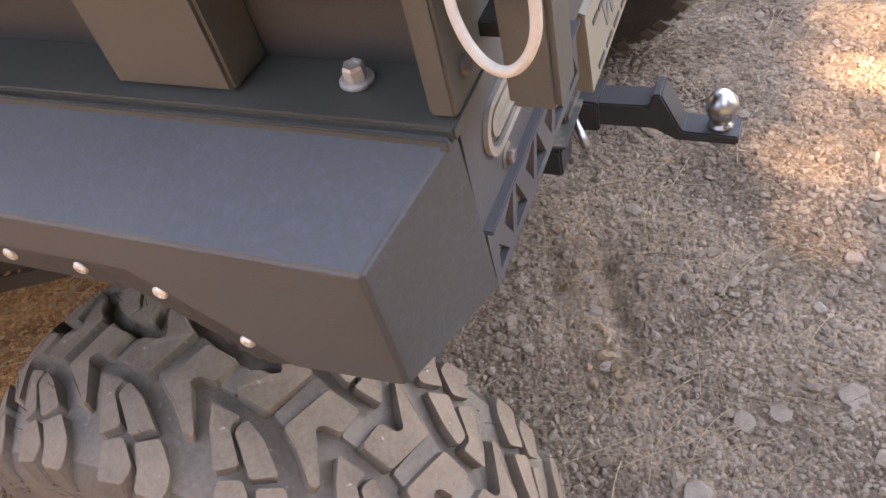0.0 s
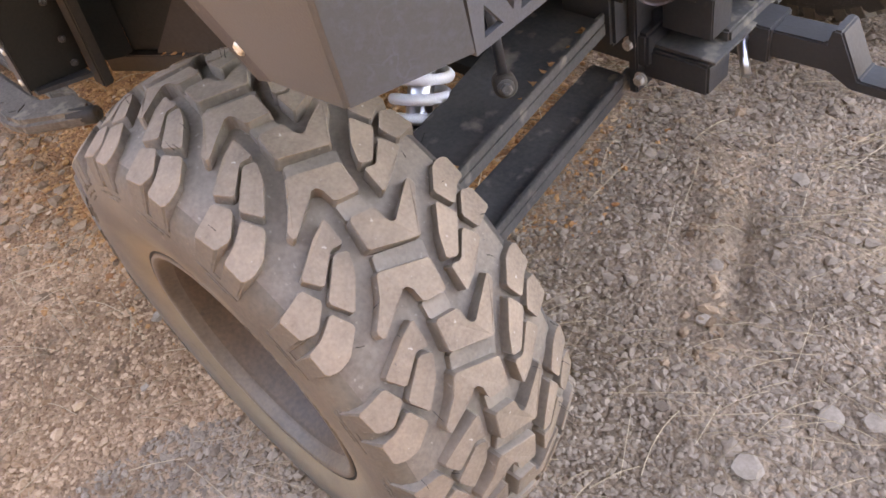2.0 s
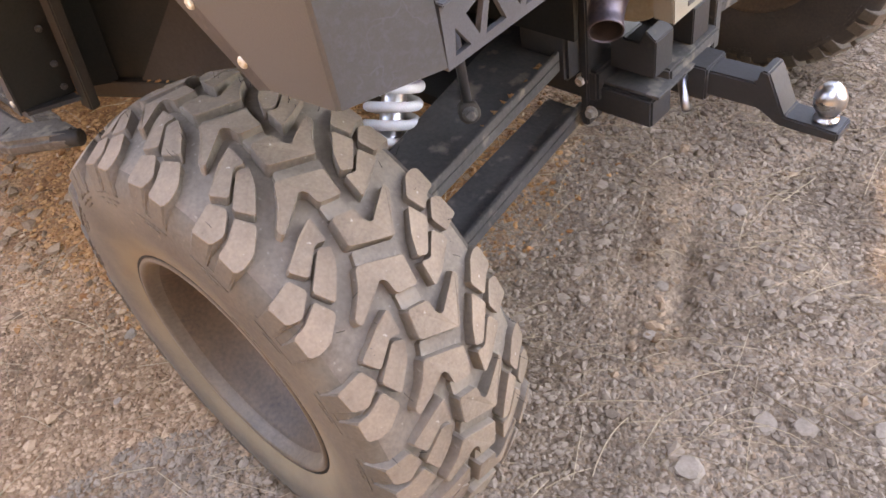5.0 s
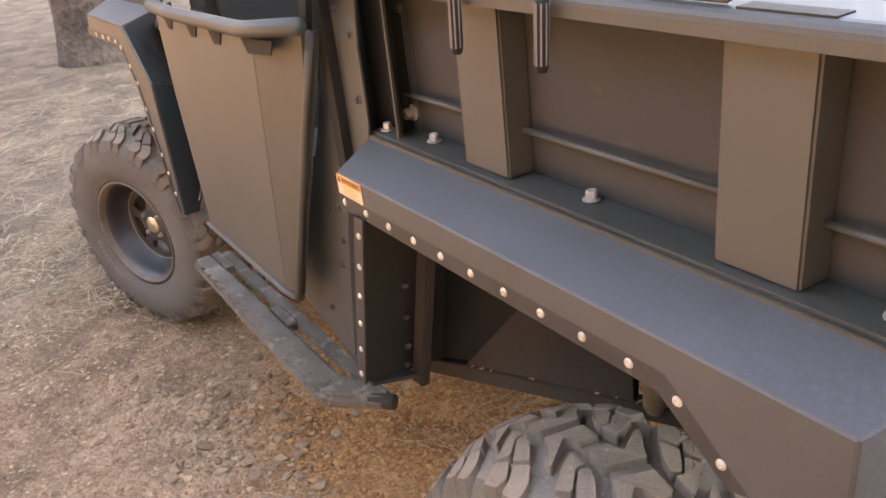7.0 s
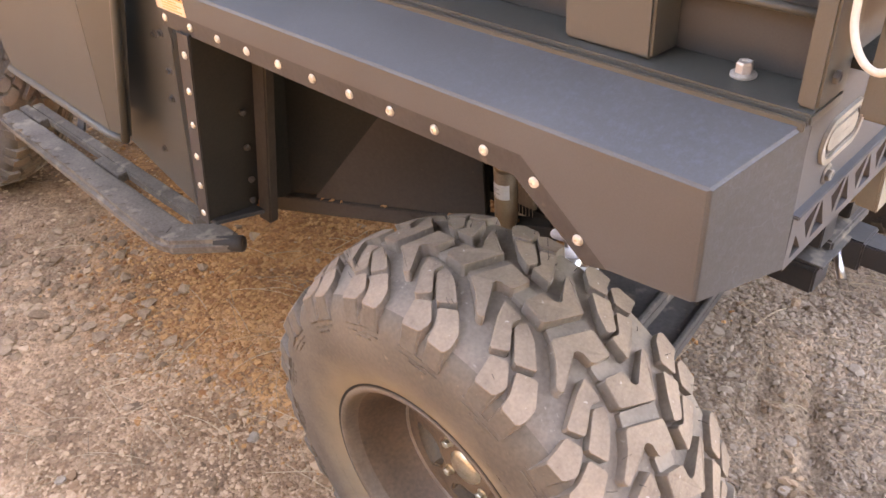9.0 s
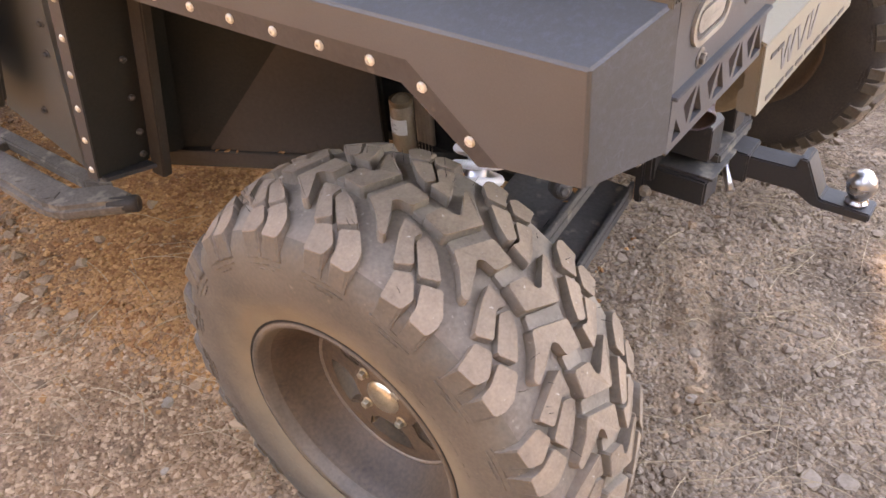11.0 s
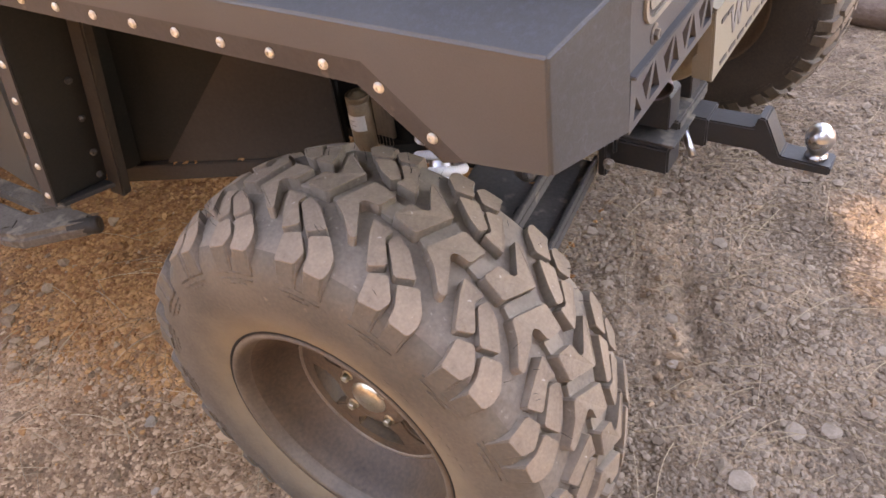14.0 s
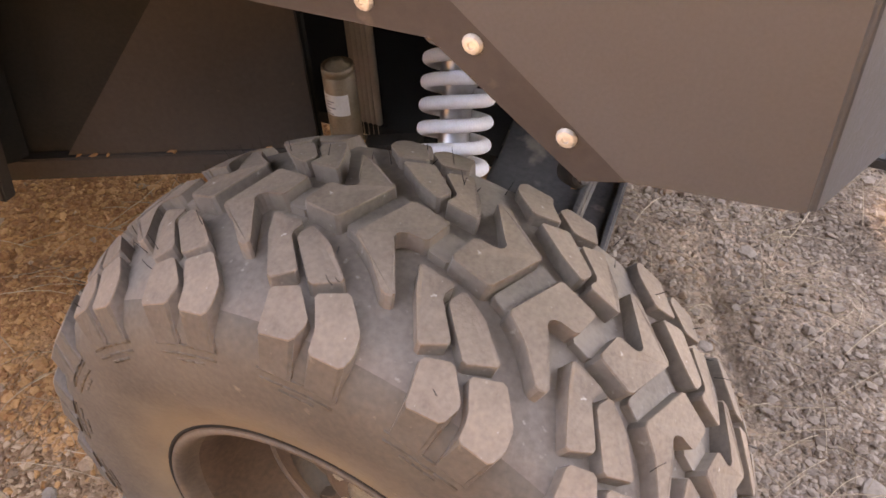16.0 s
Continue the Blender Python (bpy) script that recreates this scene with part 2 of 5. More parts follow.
DARKGREY = mat("grey_print", (0.11, 0.105, 0.10), (0.15, 0.14, 0.135), 0.5, big=30, small=300, bump=0.02)
HUB = mat("tarnished_zinc", (0.36, 0.31, 0.22), (0.60, 0.54, 0.42), 0.24, metal=0.85, big=60, small=300, bump=0.1)
BEZEL = mat("dirty_zinc", (0.16, 0.145, 0.12), (0.26, 0.235, 0.20), 0.55, metal=0.2, big=30, small=200, bump=0.2, depth=0.001)
BARK = mat("pine_bark", (0.035, 0.024, 0.017), (0.13, 0.09, 0.065), 0.9, big=4, small=16, bump=1.0, depth=0.06)
NEEDLE = mat("pine_foliage", (0.035, 0.05, 0.02), (0.06, 0.085, 0.03), 0.6, big=2, small=30, bump=0.0, island=0.5)
STRAW = mat("dry_needles", (0.17, 0.108, 0.060), (0.36, 0.262, 0.165), 0.65, big=3, small=60, bump=0.0, island=0.9)
STONE = mat("gravel_stones", (0.146, 0.104, 0.075), (0.280, 0.209, 0.156), 0.88, big=5, small=180, bump=0.35, depth=0.002, island=0.45, spec=0.2)
TANST = mat("tan_gravel", (0.215, 0.119, 0.067), (0.415, 0.262, 0.166), 0.88, big=5, small=180, bump=0.35, depth=0.002, island=0.7, spec=0.2)
FLATST = mat("flat_stone", (0.19, 0.143, 0.107), (0.30, 0.234, 0.182), 0.85, big=30, small=200, bump=0.4, depth=0.002, spec=0.2)
SOILST = mat("orange_soil_stones", (0.240, 0.097, 0.038), (0.44, 0.213, 0.092), 0.85, big=5, small=180, bump=0.3, depth=0.002, island=0.55, spec=0.2)
WOODM = mat("unseen_woods_foliage", (0.045, 0.038, 0.022), (0.12, 0.092, 0.055), 0.9, big=0.5, small=3, bump=0.6, depth=0.6)
TIMBER = mat("weathered_timber", (0.09, 0.06, 0.045), (0.19, 0.13, 0.1), 0.8, big=6, small=60, bump=0.5, depth=0.01)


def ground_material():
    """Crushed gravel: orange soil under and ahead of the vehicle, grey-brown elsewhere, grain and pebbly relief."""
    m = bpy.data.materials.new("gravel_ground")
    m.use_nodes = True
    n, l = m.node_tree.nodes, m.node_tree.links
    b = n["Principled BSDF"]
    tc = n.new("ShaderNodeTexCoord")
    fine, mid, wide = n.new("ShaderNodeTexVoronoi"), n.new("ShaderNodeTexNoise"), n.new("ShaderNodeTexNoise")
    fine.inputs["Scale"].default_value = 110
    mid.inputs["Scale"].default_value, mid.inputs["Detail"].default_value, mid.inputs["Roughness"].default_value = 26, 8, 0.7
    wide.inputs["Scale"].default_value, wide.inputs["Detail"].default_value = 1.6, 4
    for k in (fine, mid, wide):
        l.new(tc.outputs["Object"], k.inputs["Vector"])
    grey = n.new("ShaderNodeValToRGB")
    e = grey.color_ramp.elements
    e[0].position, e[0].color = 0.3, (0.175, 0.112, 0.074, 1)
    e[1].position, e[1].color = 0.75, (0.40, 0.277, 0.190, 1)
    l.new(mid.outputs["Fac"], grey.inputs[0])
    soil = n.new("ShaderNodeValToRGB")
    e = soil.color_ramp.elements
    e[0].position, e[0].color = 0.3, (0.252, 0.099, 0.036, 1)
    e[1].position, e[1].color = 0.75, (0.485, 0.214, 0.082, 1)
    l.new(mid.outputs["Fac"], soil.inputs[0])
    # the patch of orange soil, with an uneven edge
    sep = n.new("ShaderNodeSeparateXYZ")
    l.new(tc.outputs["Object"], sep.inputs[0])
    dx, dy, r2 = n.new("ShaderNodeMath"), n.new("ShaderNodeMath"), n.new("ShaderNodeMath")
    dx.operation = dy.operation = "MULTIPLY_ADD"
    dx.inputs[1].default_value, dx.inputs[2].default_value = 1 / 0.98, 0.92 / 0.98
    dy.inputs[1].default_value, dy.inputs[2].default_value = 1 / 0.62, -0.58 / 0.62
    l.new(sep.outputs["X"], dx.inputs[0])
    l.new(sep.outputs["Y"], dy.inputs[0])
    vec = n.new("ShaderNodeCombineXYZ")
    l.new(dx.outputs[0], vec.inputs[0])
    l.new(dy.outputs[0], vec.inputs[1])
    ln = n.new("ShaderNodeVectorMath")
    ln.operation = "LENGTH"
    l.new(vec.outputs[0], ln.inputs[0])
    r2.operation = "MULTIPLY_ADD"
    r2.inputs[1].default_value = 1.1
    l.new(wide.outputs["Fac"], r2.inputs[0])
    l.new(ln.outputs["Value"], r2.inputs[2])
    edge = n.new("ShaderNodeMapRange")
    edge.inputs["From Min"].default_value, edge.inputs["From Max"].default_value = 1.72, 1.2
    l.new(r2.outputs[0], edge.inputs["Value"])
    mx = n.new("ShaderNodeMixRGB")
    l.new(edge.outputs[0], mx.inputs[0])
    l.new(grey.outputs[0], mx.inputs[1])
    l.new(soil.outputs[0], mx.inputs[2])
    # brown soil beside and ahead of the vehicle
    brown = n.new("ShaderNodeValToRGB")
    e = brown.color_ramp.elements
    e[0].position, e[0].color = 0.3, (0.235, 0.123, 0.067, 1)
    e[1].position, e[1].color = 0.75, (0.49, 0.298, 0.183, 1)
    l.new(mid.outputs["Fac"], brown.inputs[0])
    side = n.new("ShaderNodeMath")
    side.operation = "MULTIPLY_ADD"
    side.inputs[1].default_value = 0.9
    l.new(wide.outputs["Fac"], side.inputs[0])
    l.new(sep.outputs["X"], side.inputs[2])
    where = n.new("ShaderNodeMapRange")
    where.inputs["From Min"].default_value, where.inputs["From Max"].default_value = 0.65, 0.25
    l.new(side.outputs[0], where.inputs["Value"])
    base = n.new("ShaderNodeMixRGB")
    l.new(where.outputs[0], base.inputs[0])
    l.new(grey.outputs[0], base.inputs[1])
    l.new(brown.outputs[0], base.inputs[2])
    l.new(base.outputs[0], mx.inputs[1])
    # pale straw litter further out on the open side
    litter = n.new("ShaderNodeValToRGB")
    e = litter.color_ramp.elements
    e[0].position, e[0].color = 0.3, (0.200, 0.137, 0.086, 1)
    e[1].position, e[1].color = 0.75, (0.44, 0.323, 0.214, 1)
    l.new(mid.outputs["Fac"], litter.inputs[0])
    out = n.new("ShaderNodeMapRange")
    out.inputs["From Min"].default_value, out.inputs["From Max"].default_value = -0.7, -1.6
    l.new(sep.outputs["Y"], out.inputs["Value"])
    front = n.new("ShaderNodeMapRange")
    front.inputs["From Min"].default_value, front.inputs["From Max"].default_value = -2.0, -2.8
    l.new(sep.outputs["X"], front.inputs["Value"])
    either = n.new("ShaderNodeMath")
    either.operation = "MAXIMUM"
    l.new(out.outputs[0], either.inputs[0])
    l.new(front.outputs[0], either.inputs[1])
    share = n.new("ShaderNodeMath")
    share.operation = "MULTIPLY"
    share.inputs[1].default_value = 0.75
    l.new(either.outputs[0], share.inputs[0])
    strewn = n.new("ShaderNodeMixRGB")
    l.new(share.outputs[0], strewn.inputs[0])
    l.new(mx.outputs[0], strewn.inputs[1])
    l.new(litter.outputs[0], strewn.inputs[2])
    # damp and trodden patches, broad
    broad = n.new("ShaderNodeTexNoise")
    broad.inputs["Scale"].default_value, broad.inputs["Detail"].default_value, broad.inputs["Distortion"].default_value = 3.4, 7, 0.8
    l.new(tc.outputs["Object"], broad.inputs["Vector"])
    tone = n.new("ShaderNodeMapRange")
    tone.inputs["From Min"].default_value, tone.inputs["From Max"].default_value = 0.35, 0.68
    tone.inputs["To Min"].default_value, tone.inputs["To Max"].default_value = 0.58, 1.14
    l.new(broad.outputs["Fac"], tone.inputs["Value"])
    toned = n.new("ShaderNodeVectorMath")
    toned.operation = "SCALE"
    l.new(strewn.outputs[0], toned.inputs[0])
    # darker overall ahead of the vehicle, from x -1.0 to -2.4
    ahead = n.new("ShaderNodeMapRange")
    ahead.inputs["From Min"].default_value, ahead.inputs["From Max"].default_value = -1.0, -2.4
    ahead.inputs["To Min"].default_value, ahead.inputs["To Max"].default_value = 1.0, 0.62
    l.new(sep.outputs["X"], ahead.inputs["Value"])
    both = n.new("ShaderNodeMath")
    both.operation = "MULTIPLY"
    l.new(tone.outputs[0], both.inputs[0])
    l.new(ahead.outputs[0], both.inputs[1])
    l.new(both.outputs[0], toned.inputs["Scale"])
    # single grains, lighter and darker
    gr = n.new("ShaderNodeMixRGB")
    gr.blend_type = "OVERLAY"
    gr.inputs[0].default_value = 0.32
    bw = n.new("ShaderNodeRGBToBW")
    l.new(fine.outputs["Color"], bw.inputs[0])
    l.new(toned.outputs[0], gr.inputs[1])
    l.new(bw.outputs[0], gr.inputs[2])
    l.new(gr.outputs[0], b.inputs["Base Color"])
    b.inputs["Roughness"].default_value = 0.9
    b.inputs["Specular IOR Level"].default_value = 0.2
    bp, bp2 = n.new("ShaderNodeBump"), n.new("ShaderNodeBump")
    bp.inputs["Strength"].default_value, bp.inputs["Distance"].default_value = 0.9, 0.006
    bp.invert = True
    bp2.inputs["Strength"].default_value, bp2.inputs["Distance"].default_value = 0.8, 0.02
    l.new(mid.outputs["Fac"], bp2.inputs["Height"])
    l.new(fine.outputs["Distance"], bp.inputs["Height"])
    l.new(bp2.outputs[0], bp.inputs["Normal"])
    l.new(bp.outputs[0], b.inputs["Normal"])
    return m


# ---- building helpers ----
def part(name, bm, material, parent=None, label="", smooth=False):
    """Links a bmesh as one mesh object, under a thing or a part."""
    bmesh.ops.recalc_face_normals(bm, faces=bm.faces)
    me = bpy.data.meshes.new(name)
    bm.to_mesh(me)
    bm.free()
    for p in me.polygons:
        p.use_smooth = smooth
    me.materials.append(material)
    ob = new(name, me)
    ob.parent = parent
    if label:
        tagged(ob, label)
    return ob


def sheet(points, offset, bevel=0.0, bm=None):
    """A solid from a flat outline of 3D points, thickened by the vector offset."""
    bm = bm or bmesh.new()
    o = Vector(offset)
    a = [bm.verts.new(Vector(p)) for p in points]
    b = [bm.verts.new(Vector(p) + o) for p in points]
    made = [bm.faces.new(a), bm.faces.new(b[::-1])]
    for i in range(len(a)):
        j = (i + 1) % len(a)
        made.append(bm.faces.new((a[i], b[i], b[j], a[j])))
    if bevel:
        bmesh.ops.recalc_face_normals(bm, faces=made)
        edges = {e for f in made for e in f.edges}
        bmesh.ops.bevel(bm, geom=list(edges), offset=bevel, segments=2, affect="EDGES", clamp_overlap=True)
    return bm


def box(x0, x1, y0, y1, z0, z1, bevel=0.0, bm=None):
    return sheet([(x0, y0, z0), (x1, y0, z0), (x1, y1, z0), (x0, y1, z0)], (0, 0, z1 - z0), bevel, bm)


def frame_of(d):
    d = d.normalized()
    u = d.orthogonal().normalized()
    return u, d.cross(u)


def tube(path, radius, sides=12, bm=None, caps=True, flat=1.0):
    """A round bar along a path of points; radius may be one for each point."""
    bm = bm or bmesh.new()
    path = [Vector(p) for p in path]
    rad = radius if isinstance(radius, (list, tuple)) else [radius] * len(path)
    u = None
    rings = []
    for i, p in enumerate(path):
        d = (path[min(i + 1, len(path) - 1)] - path[max(i - 1, 0)]).normalized()
        if u is None:
            u = d.orthogonal().normalized()
        u = (u - d * u.dot(d)).normalized()
        v = d.cross(u)
        rings.append([bm.verts.new(p + rad[i] * (u * math.cos(a) + v * math.sin(a) * flat)) for a in (2 * math.pi * k / sides for k in range(sides))])
    for r, s in zip(rings, rings[1:]):
        for k in range(sides):
            bm.faces.new((r[k], r[(k + 1) % sides], s[(k + 1) % sides], s[k]))
    if caps:
        bm.faces.new(rings[0][::-1])
        bm.faces.new(rings[-1])
    return bm


def lathe(profile, sides=64, origin=(0, 0, 0), axis=(0, 1, 0), closed=False, bm=None):
    """Turns (radius, along) pairs round an axis through origin."""
    bm = bm or bmesh.new()
    d = Vector(axis).normalized()
    u, v = frame_of(d)
    o = Vector(origin)
    rings = []
    for r, y in profile:
        if r < 1e-6:
            rings.append([bm.verts.new(o + d * y)])
        else:
            rings.append([bm.verts.new(o + d * y + r * (u * math.cos(a) + v * math.sin(a))) for a in (2 * math.pi * k / sides for k in range(sides))])
    pairs = list(zip(rings, rings[1:])) + ([(rings[-1], rings[0])] if closed else [])
    for r, s in pairs:
        for k in range(sides):
            q = (k + 1) % sides
            if len(r) == 1 and len(s) > 1:
                bm.faces.new((r[0], s[q], s[k]))
            elif len(s) == 1 and len(r) > 1:
                bm.faces.new((r[k], r[q], s[0]))
            elif len(r) > 1:
                bm.faces.new((r[k], r[q], s[q], s[k]))
    return bm


def hex_bolt(at, axis, r, h, washer=0.0, bm=None):
    """A hexagon bolt head with a washer and a domed rim."""
    bm = bm or bmesh.new()
    a = Vector(axis).normalized()
    if washer:
        lathe([(0, 0), (washer, 0), (washer, h * 0.16), (washer * 0.8, h * 0.26), (0, h * 0.26)], 20, at, a, bm=bm)
    lathe([(0, h * 0.2), (r, h * 0.2), (r, h * 0.85), (r * 0.85, h), (r * 0.5, h), (r * 0.45, h * 0.93), (0, h * 0.93)], 6, at, a, bm=bm)
    return bm


def rivet(at, axis=(0, -1, 0), r=0.0062, h=0.0032):
    return lathe([(r, -0.001), (r, h * 0.25), (r * 0.8, h * 0.8), (r * 0.5, h), (r * 0.34, h), (r * 0.26, h * 0.62), (0, h * 0.62)], 14, at, axis)


# ---- ground ----
def height(x, y):
    p = Vector((x * 1.3, y * 1.3, 0.3))
    near = 0.018 * noise.fractal(p, 1.0, 2.0, 4) + 0.006 * noise.noise(Vector((x * 9, y * 9, 1.7))) + 0.0035 * noise.noise(Vector((x * 31, y * 31, 3.1)))
    d = math.hypot(x - 0.2, y - 0.04)
    if -0.2 < x < 1.2 and 0.1 < y < 1.4:
        t = (y - 0.5) / 0.45
        rx = 0.555 - 0.20 * t + 0.03 * noise.noise(Vector((y * 9, 0, 0))) + 0.012 * noise.noise(Vector((y * 31, 5, 0)))
        if 0 < t < 1:
            clod = max(0.0, noise.fractal(Vector((x * 17, y * 17, 2)), 1.0, 2.0, 3) + 0.25)
            near += math.sin(t * math.pi) * (-0.022 * math.exp(-((x - rx) / 0.016) ** 2) + 0.015 * clod * math.exp(-((x - rx + 0.07) / 0.055) ** 2))
    flat = min(1.0, max(0.0, (d - 0.12) / 0.35))
    return near * (0.25 + 0.75 * flat) - 0.004


def build_ground():
    k = 3.9
    n = 320
    us = [i / n * 2 - 1 for i in range(n + 1)]
    span = [math.sinh(k * 2 * u) / math.sinh(k * 2) for u in us]
    xs = [0.2 + 300 * s for s in span]
    ys = [0.4 + 300 * s for s in span]
    verts = [(x, y, height(x, y)) for y in ys for x in xs]
    w = n + 1
    faces = [(j * w + i, j * w + i + 1, (j + 1) * w + i + 1, (j + 1) * w + i) for j in range(n) for i in range(n)]
    me = bpy.data.meshes.new("ground")
    me.from_pydata(verts, [], faces)
    for p in me.polygons:
        p.use_smooth = True
    me.materials.append(ground_material())
    ob = new("ground", me)
    tagged(ob, "brown gravel ground with orange soil and dry pine needles", "ground", kind="structure")


build_ground()

# ---- the vehicle ----
VEH = new("utility_vehicle")
tagged(VEH, "dark grey-brown off-road utility vehicle parked on gravel", "vehicle")

PITCH = 20.0
LEAF = [
    [(10, -0.031), (5, -0.034), (5.7, -0.047), (2, -0.074), (5.2, -0.086), (8.7, -0.051)],
    [(4.9, -0.048), (4.0, -0.0345), (0.4, -0.0455), (-4, -0.069), (-0.2, -0.081)],
    [(4.2, -0.091), (0.7, -0.083), (-2.6, -0.104), (-1.8, -0.1195), (3, -0.1225), (3.4, -0.109)],
    [(-1.4, -0.085), (-5.3, -0.075), (-8.8, -0.097), (-9.4, -0.112), (-8.8, -0.1225), (-4.2, -0.1225), (-3.7, -0.107)],
]
FORK = [(18.7, -0.030), (15.2, 0.022), (9.6, 0.015), (10.6, -0.012), (13.6, -0.0125), (14.5, -0.019), (13.3, -0.030), (10.1, -0.064), (11.7, -0.066), (15.3, -0.044)]
TIES = [
    [(1.1, -0.020), (-2.1, 0.034), (-5.3, 0.025), (-1.7, -0.027)],
    [(9.6, 0.015), (10.6, -0.012), (7.4, -0.015), (6.4, 0.012)],
]


def turned(poly):
    return [(17.0 - a, -y) for a, y in poly]


def crown(y):
    return 0.365 - 0.020 * (abs(y) / 0.1) ** 2


def on_tyre(a, y, r):
    a = radians(a)
    return Vector((r * math.cos(a), y, r * math.sin(a)))


def eased(poly, cut=0.0026):
    """The outline with its corners cut, as worn rubber has them."""
    k = 0.0063
    out = []
    for i, (a, y) in enumerate(poly):
        for b, z in (poly[i - 1], poly[(i + 1) % len(poly)]):
            d = math.hypot((b - a) * k, z - y)
            f = min(0.3, cut / d)
            out.append((a + (b - a) * f, y + (z - y) * f))
    return out


def lug(poly, drop=0.0, deep=0.025):
    """A tread block: top on the crowned surface, flared foot, shoulder flank down the sidewall."""
    bm = bmesh.new()
    poly = eased(poly)
    ca = sum(a for a, _ in poly) / len(poly)
    cy = sum(y for _, y in poly) / len(poly)
    top, rim, foot = [], [], []
    for a, y in poly:
        r = crown(y) - drop
        edge = abs(y) > 0.115
        s = math.copysign(1, y)
        top.append(bm.verts.new(on_tyre(ca + (a - ca) * 0.978, cy + (y - cy) * 0.978, r)))
        rim.append(bm.verts.new(on_tyre(a, y, r - 0.0012)))
        foot.append(bm.verts.new(on_tyre(a, s * 0.1290, 0.303) if edge else on_tyre(ca + (a - ca) * 1.06, cy + (y - cy) * 1.06, r - deep)))
    bm.faces.new(top)
    for i in range(len(poly)):
        j = (i + 1) % len(poly)
        bm.faces.new((top[i], top[j], rim[j], rim[i]))
        f = bm.faces.new((rim[i], rim[j], foot[j], foot[i]))
        f.material_index = 2 if abs(poly[i][1]) > 0.115 and abs(poly[j][1]) > 0.115 else 1
    bm.faces.new(foot[::-1])
    bmesh.ops.recalc_face_normals(bm, faces=bm.faces)
    return bm


def carcass():
    side = [(0.186, -0.110), (0.194, -0.1185), (0.205, -0.120), (0.212, -0.124), (0.235, -0.129), (0.265, -0.1305), (0.295, -0.1285), (0.315, -0.123), (0.330, -0.110), (0.3385, -0.09), (0.3445, -0.05), (0.3480, 0.0)]
    prof = side + [(r, -y) for r, y in side[-2::-1]]
    bm = lathe(prof, 120)
    for s in (-1, 1):
        for u in range(18):
            for r, w in ((0.301, 6.4), (0.293, 6.0), (0.286, 3.0)):
                a0 = u * PITCH + (5.8 if s < 0 else 7.8)
                rows = [(a0 + w * (k / 3 * 2 - 1)) for k in range(4)]
                for q0, q1 in zip(rows, rows[1:]):
                    y = s * (0.1283 + (0.295 - r) * (0.275 if r > 0.295 else 0.067))
                    v = [bm.verts.new(on_tyre(a, yy, rr)) for a, yy, rr in ((q0, y, r + 0.0014), (q1, y, r + 0.0014), (q1, y, r - 0.0014), (q0, y, r - 0.0014))]
                    t = [bm.verts.new(p.co + Vector((0, s * 0.0009, 0))) for p in v]
                    bm.faces.new(t)
                    for i in range(4):
                        bm.faces.new((v[i], v[(i + 1) % 4], t[(i + 1) % 4], t[i]))
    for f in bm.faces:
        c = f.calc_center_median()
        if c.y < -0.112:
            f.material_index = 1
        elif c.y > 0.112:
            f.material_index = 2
    return bm


def rim_barrel():
    return lathe([(0.192, -0.116), (0.190, -0.1195), (0.184, -0.1195), (0.180, -0.116), (0.177, -0.104), (0.171, -0.098), (0.167, -0.094), (0.161, -0.080), (0.154, -0.062), (0.145, -0.046), (0.137, -0.036), (0.132, -0.030), (0.131, 0.0),
                  (0.140, 0.02), (0.158, 0.06), (0.17, 0.1), (0.184, 0.116), (0.190, 0.118), (0.19, 0.10), (0.172, 0.06), (0.168, -0.05), (0.186, -0.10)], 72, closed=True)


def spoke_disc():
    """A dished wheel disc: outer ring, broad spokes with windows between them, hub boss."""
    bm = bmesh.new()
    dish = lambda r: -0.040 + 0.10 * max(0.0, r - 0.05)
    lathe([(0.109, dish(0.109)), (0.134, dish(0.134) - 0.002), (0.134, dish(0.134) + 0.016), (0.109, dish(0.109) + 0.016)], 72, closed=True, bm=bm)
    for k in range(5):
        a = 2 * math.pi * k / 5 + 0.3
        c, s = math.cos(a), math.sin(a)
        side = [(0.040, 0.028), (0.080, 0.017), (0.112, 0.028)]
        loop = [(r, w) for r, w in side] + [(r, -w) for r, w in side[::-1]]
        pts = [(r * c - w * s, dish(math.hypot(r, w)), r * s + w * c) for r, w in loop]
        sheet(pts, (0, 0.018, 0), 0.003, bm)
    lathe([(0, -0.042), (0.05, -0.042), (0.060, -0.038), (0.060, 0.0), (0, 0.0)], 36, bm=bm)
    return bm


WHEEL_MESH = {}


def hairs():
    """Thin rubber moulding hairs that stand on the tread."""
    bm = bmesh.new()
    hr = random.Random(3)
    for _ in range(130):
        a, y = hr.uniform(0, 360), hr.choice((-1, 1)) * hr.uniform(0.05, 0.115)
        r = crown(y) - 0.002
        h = hr.uniform(0.008, 0.016)
        p = on_tyre(a, y, r)
        q = on_tyre(a + hr.uniform(-1.2, 1.2), y + hr.uniform(-0.004, 0.004), r + h)
        tube([p, (p + q) / 2 + Vector((0, hr.uniform(-0.001, 0.001), 0)), q], [0.0004, 0.0003, 0.0002], 4, bm)
    return bm


def raised_bars():
    """Raised bars where the sidewall carries lettering too faint to read."""
    bm = bmesh.new()
    for start in (196, 20):
        for k in range(9):
            a = start + 4.4 * k
            w = (2.6, 1.6, 3.0, 2.2)[k % 4]
            pts = [on_tyre(a, -0.1258, 0.222), on_tyre(a + w, -0.1258, 0.222), on_tyre(a + w, -0.1289, 0.238), on_tyre(a, -0.1289, 0.238)]
            sheet(pts, (0, -0.0008, 0), 0.0, bm)
    return bm


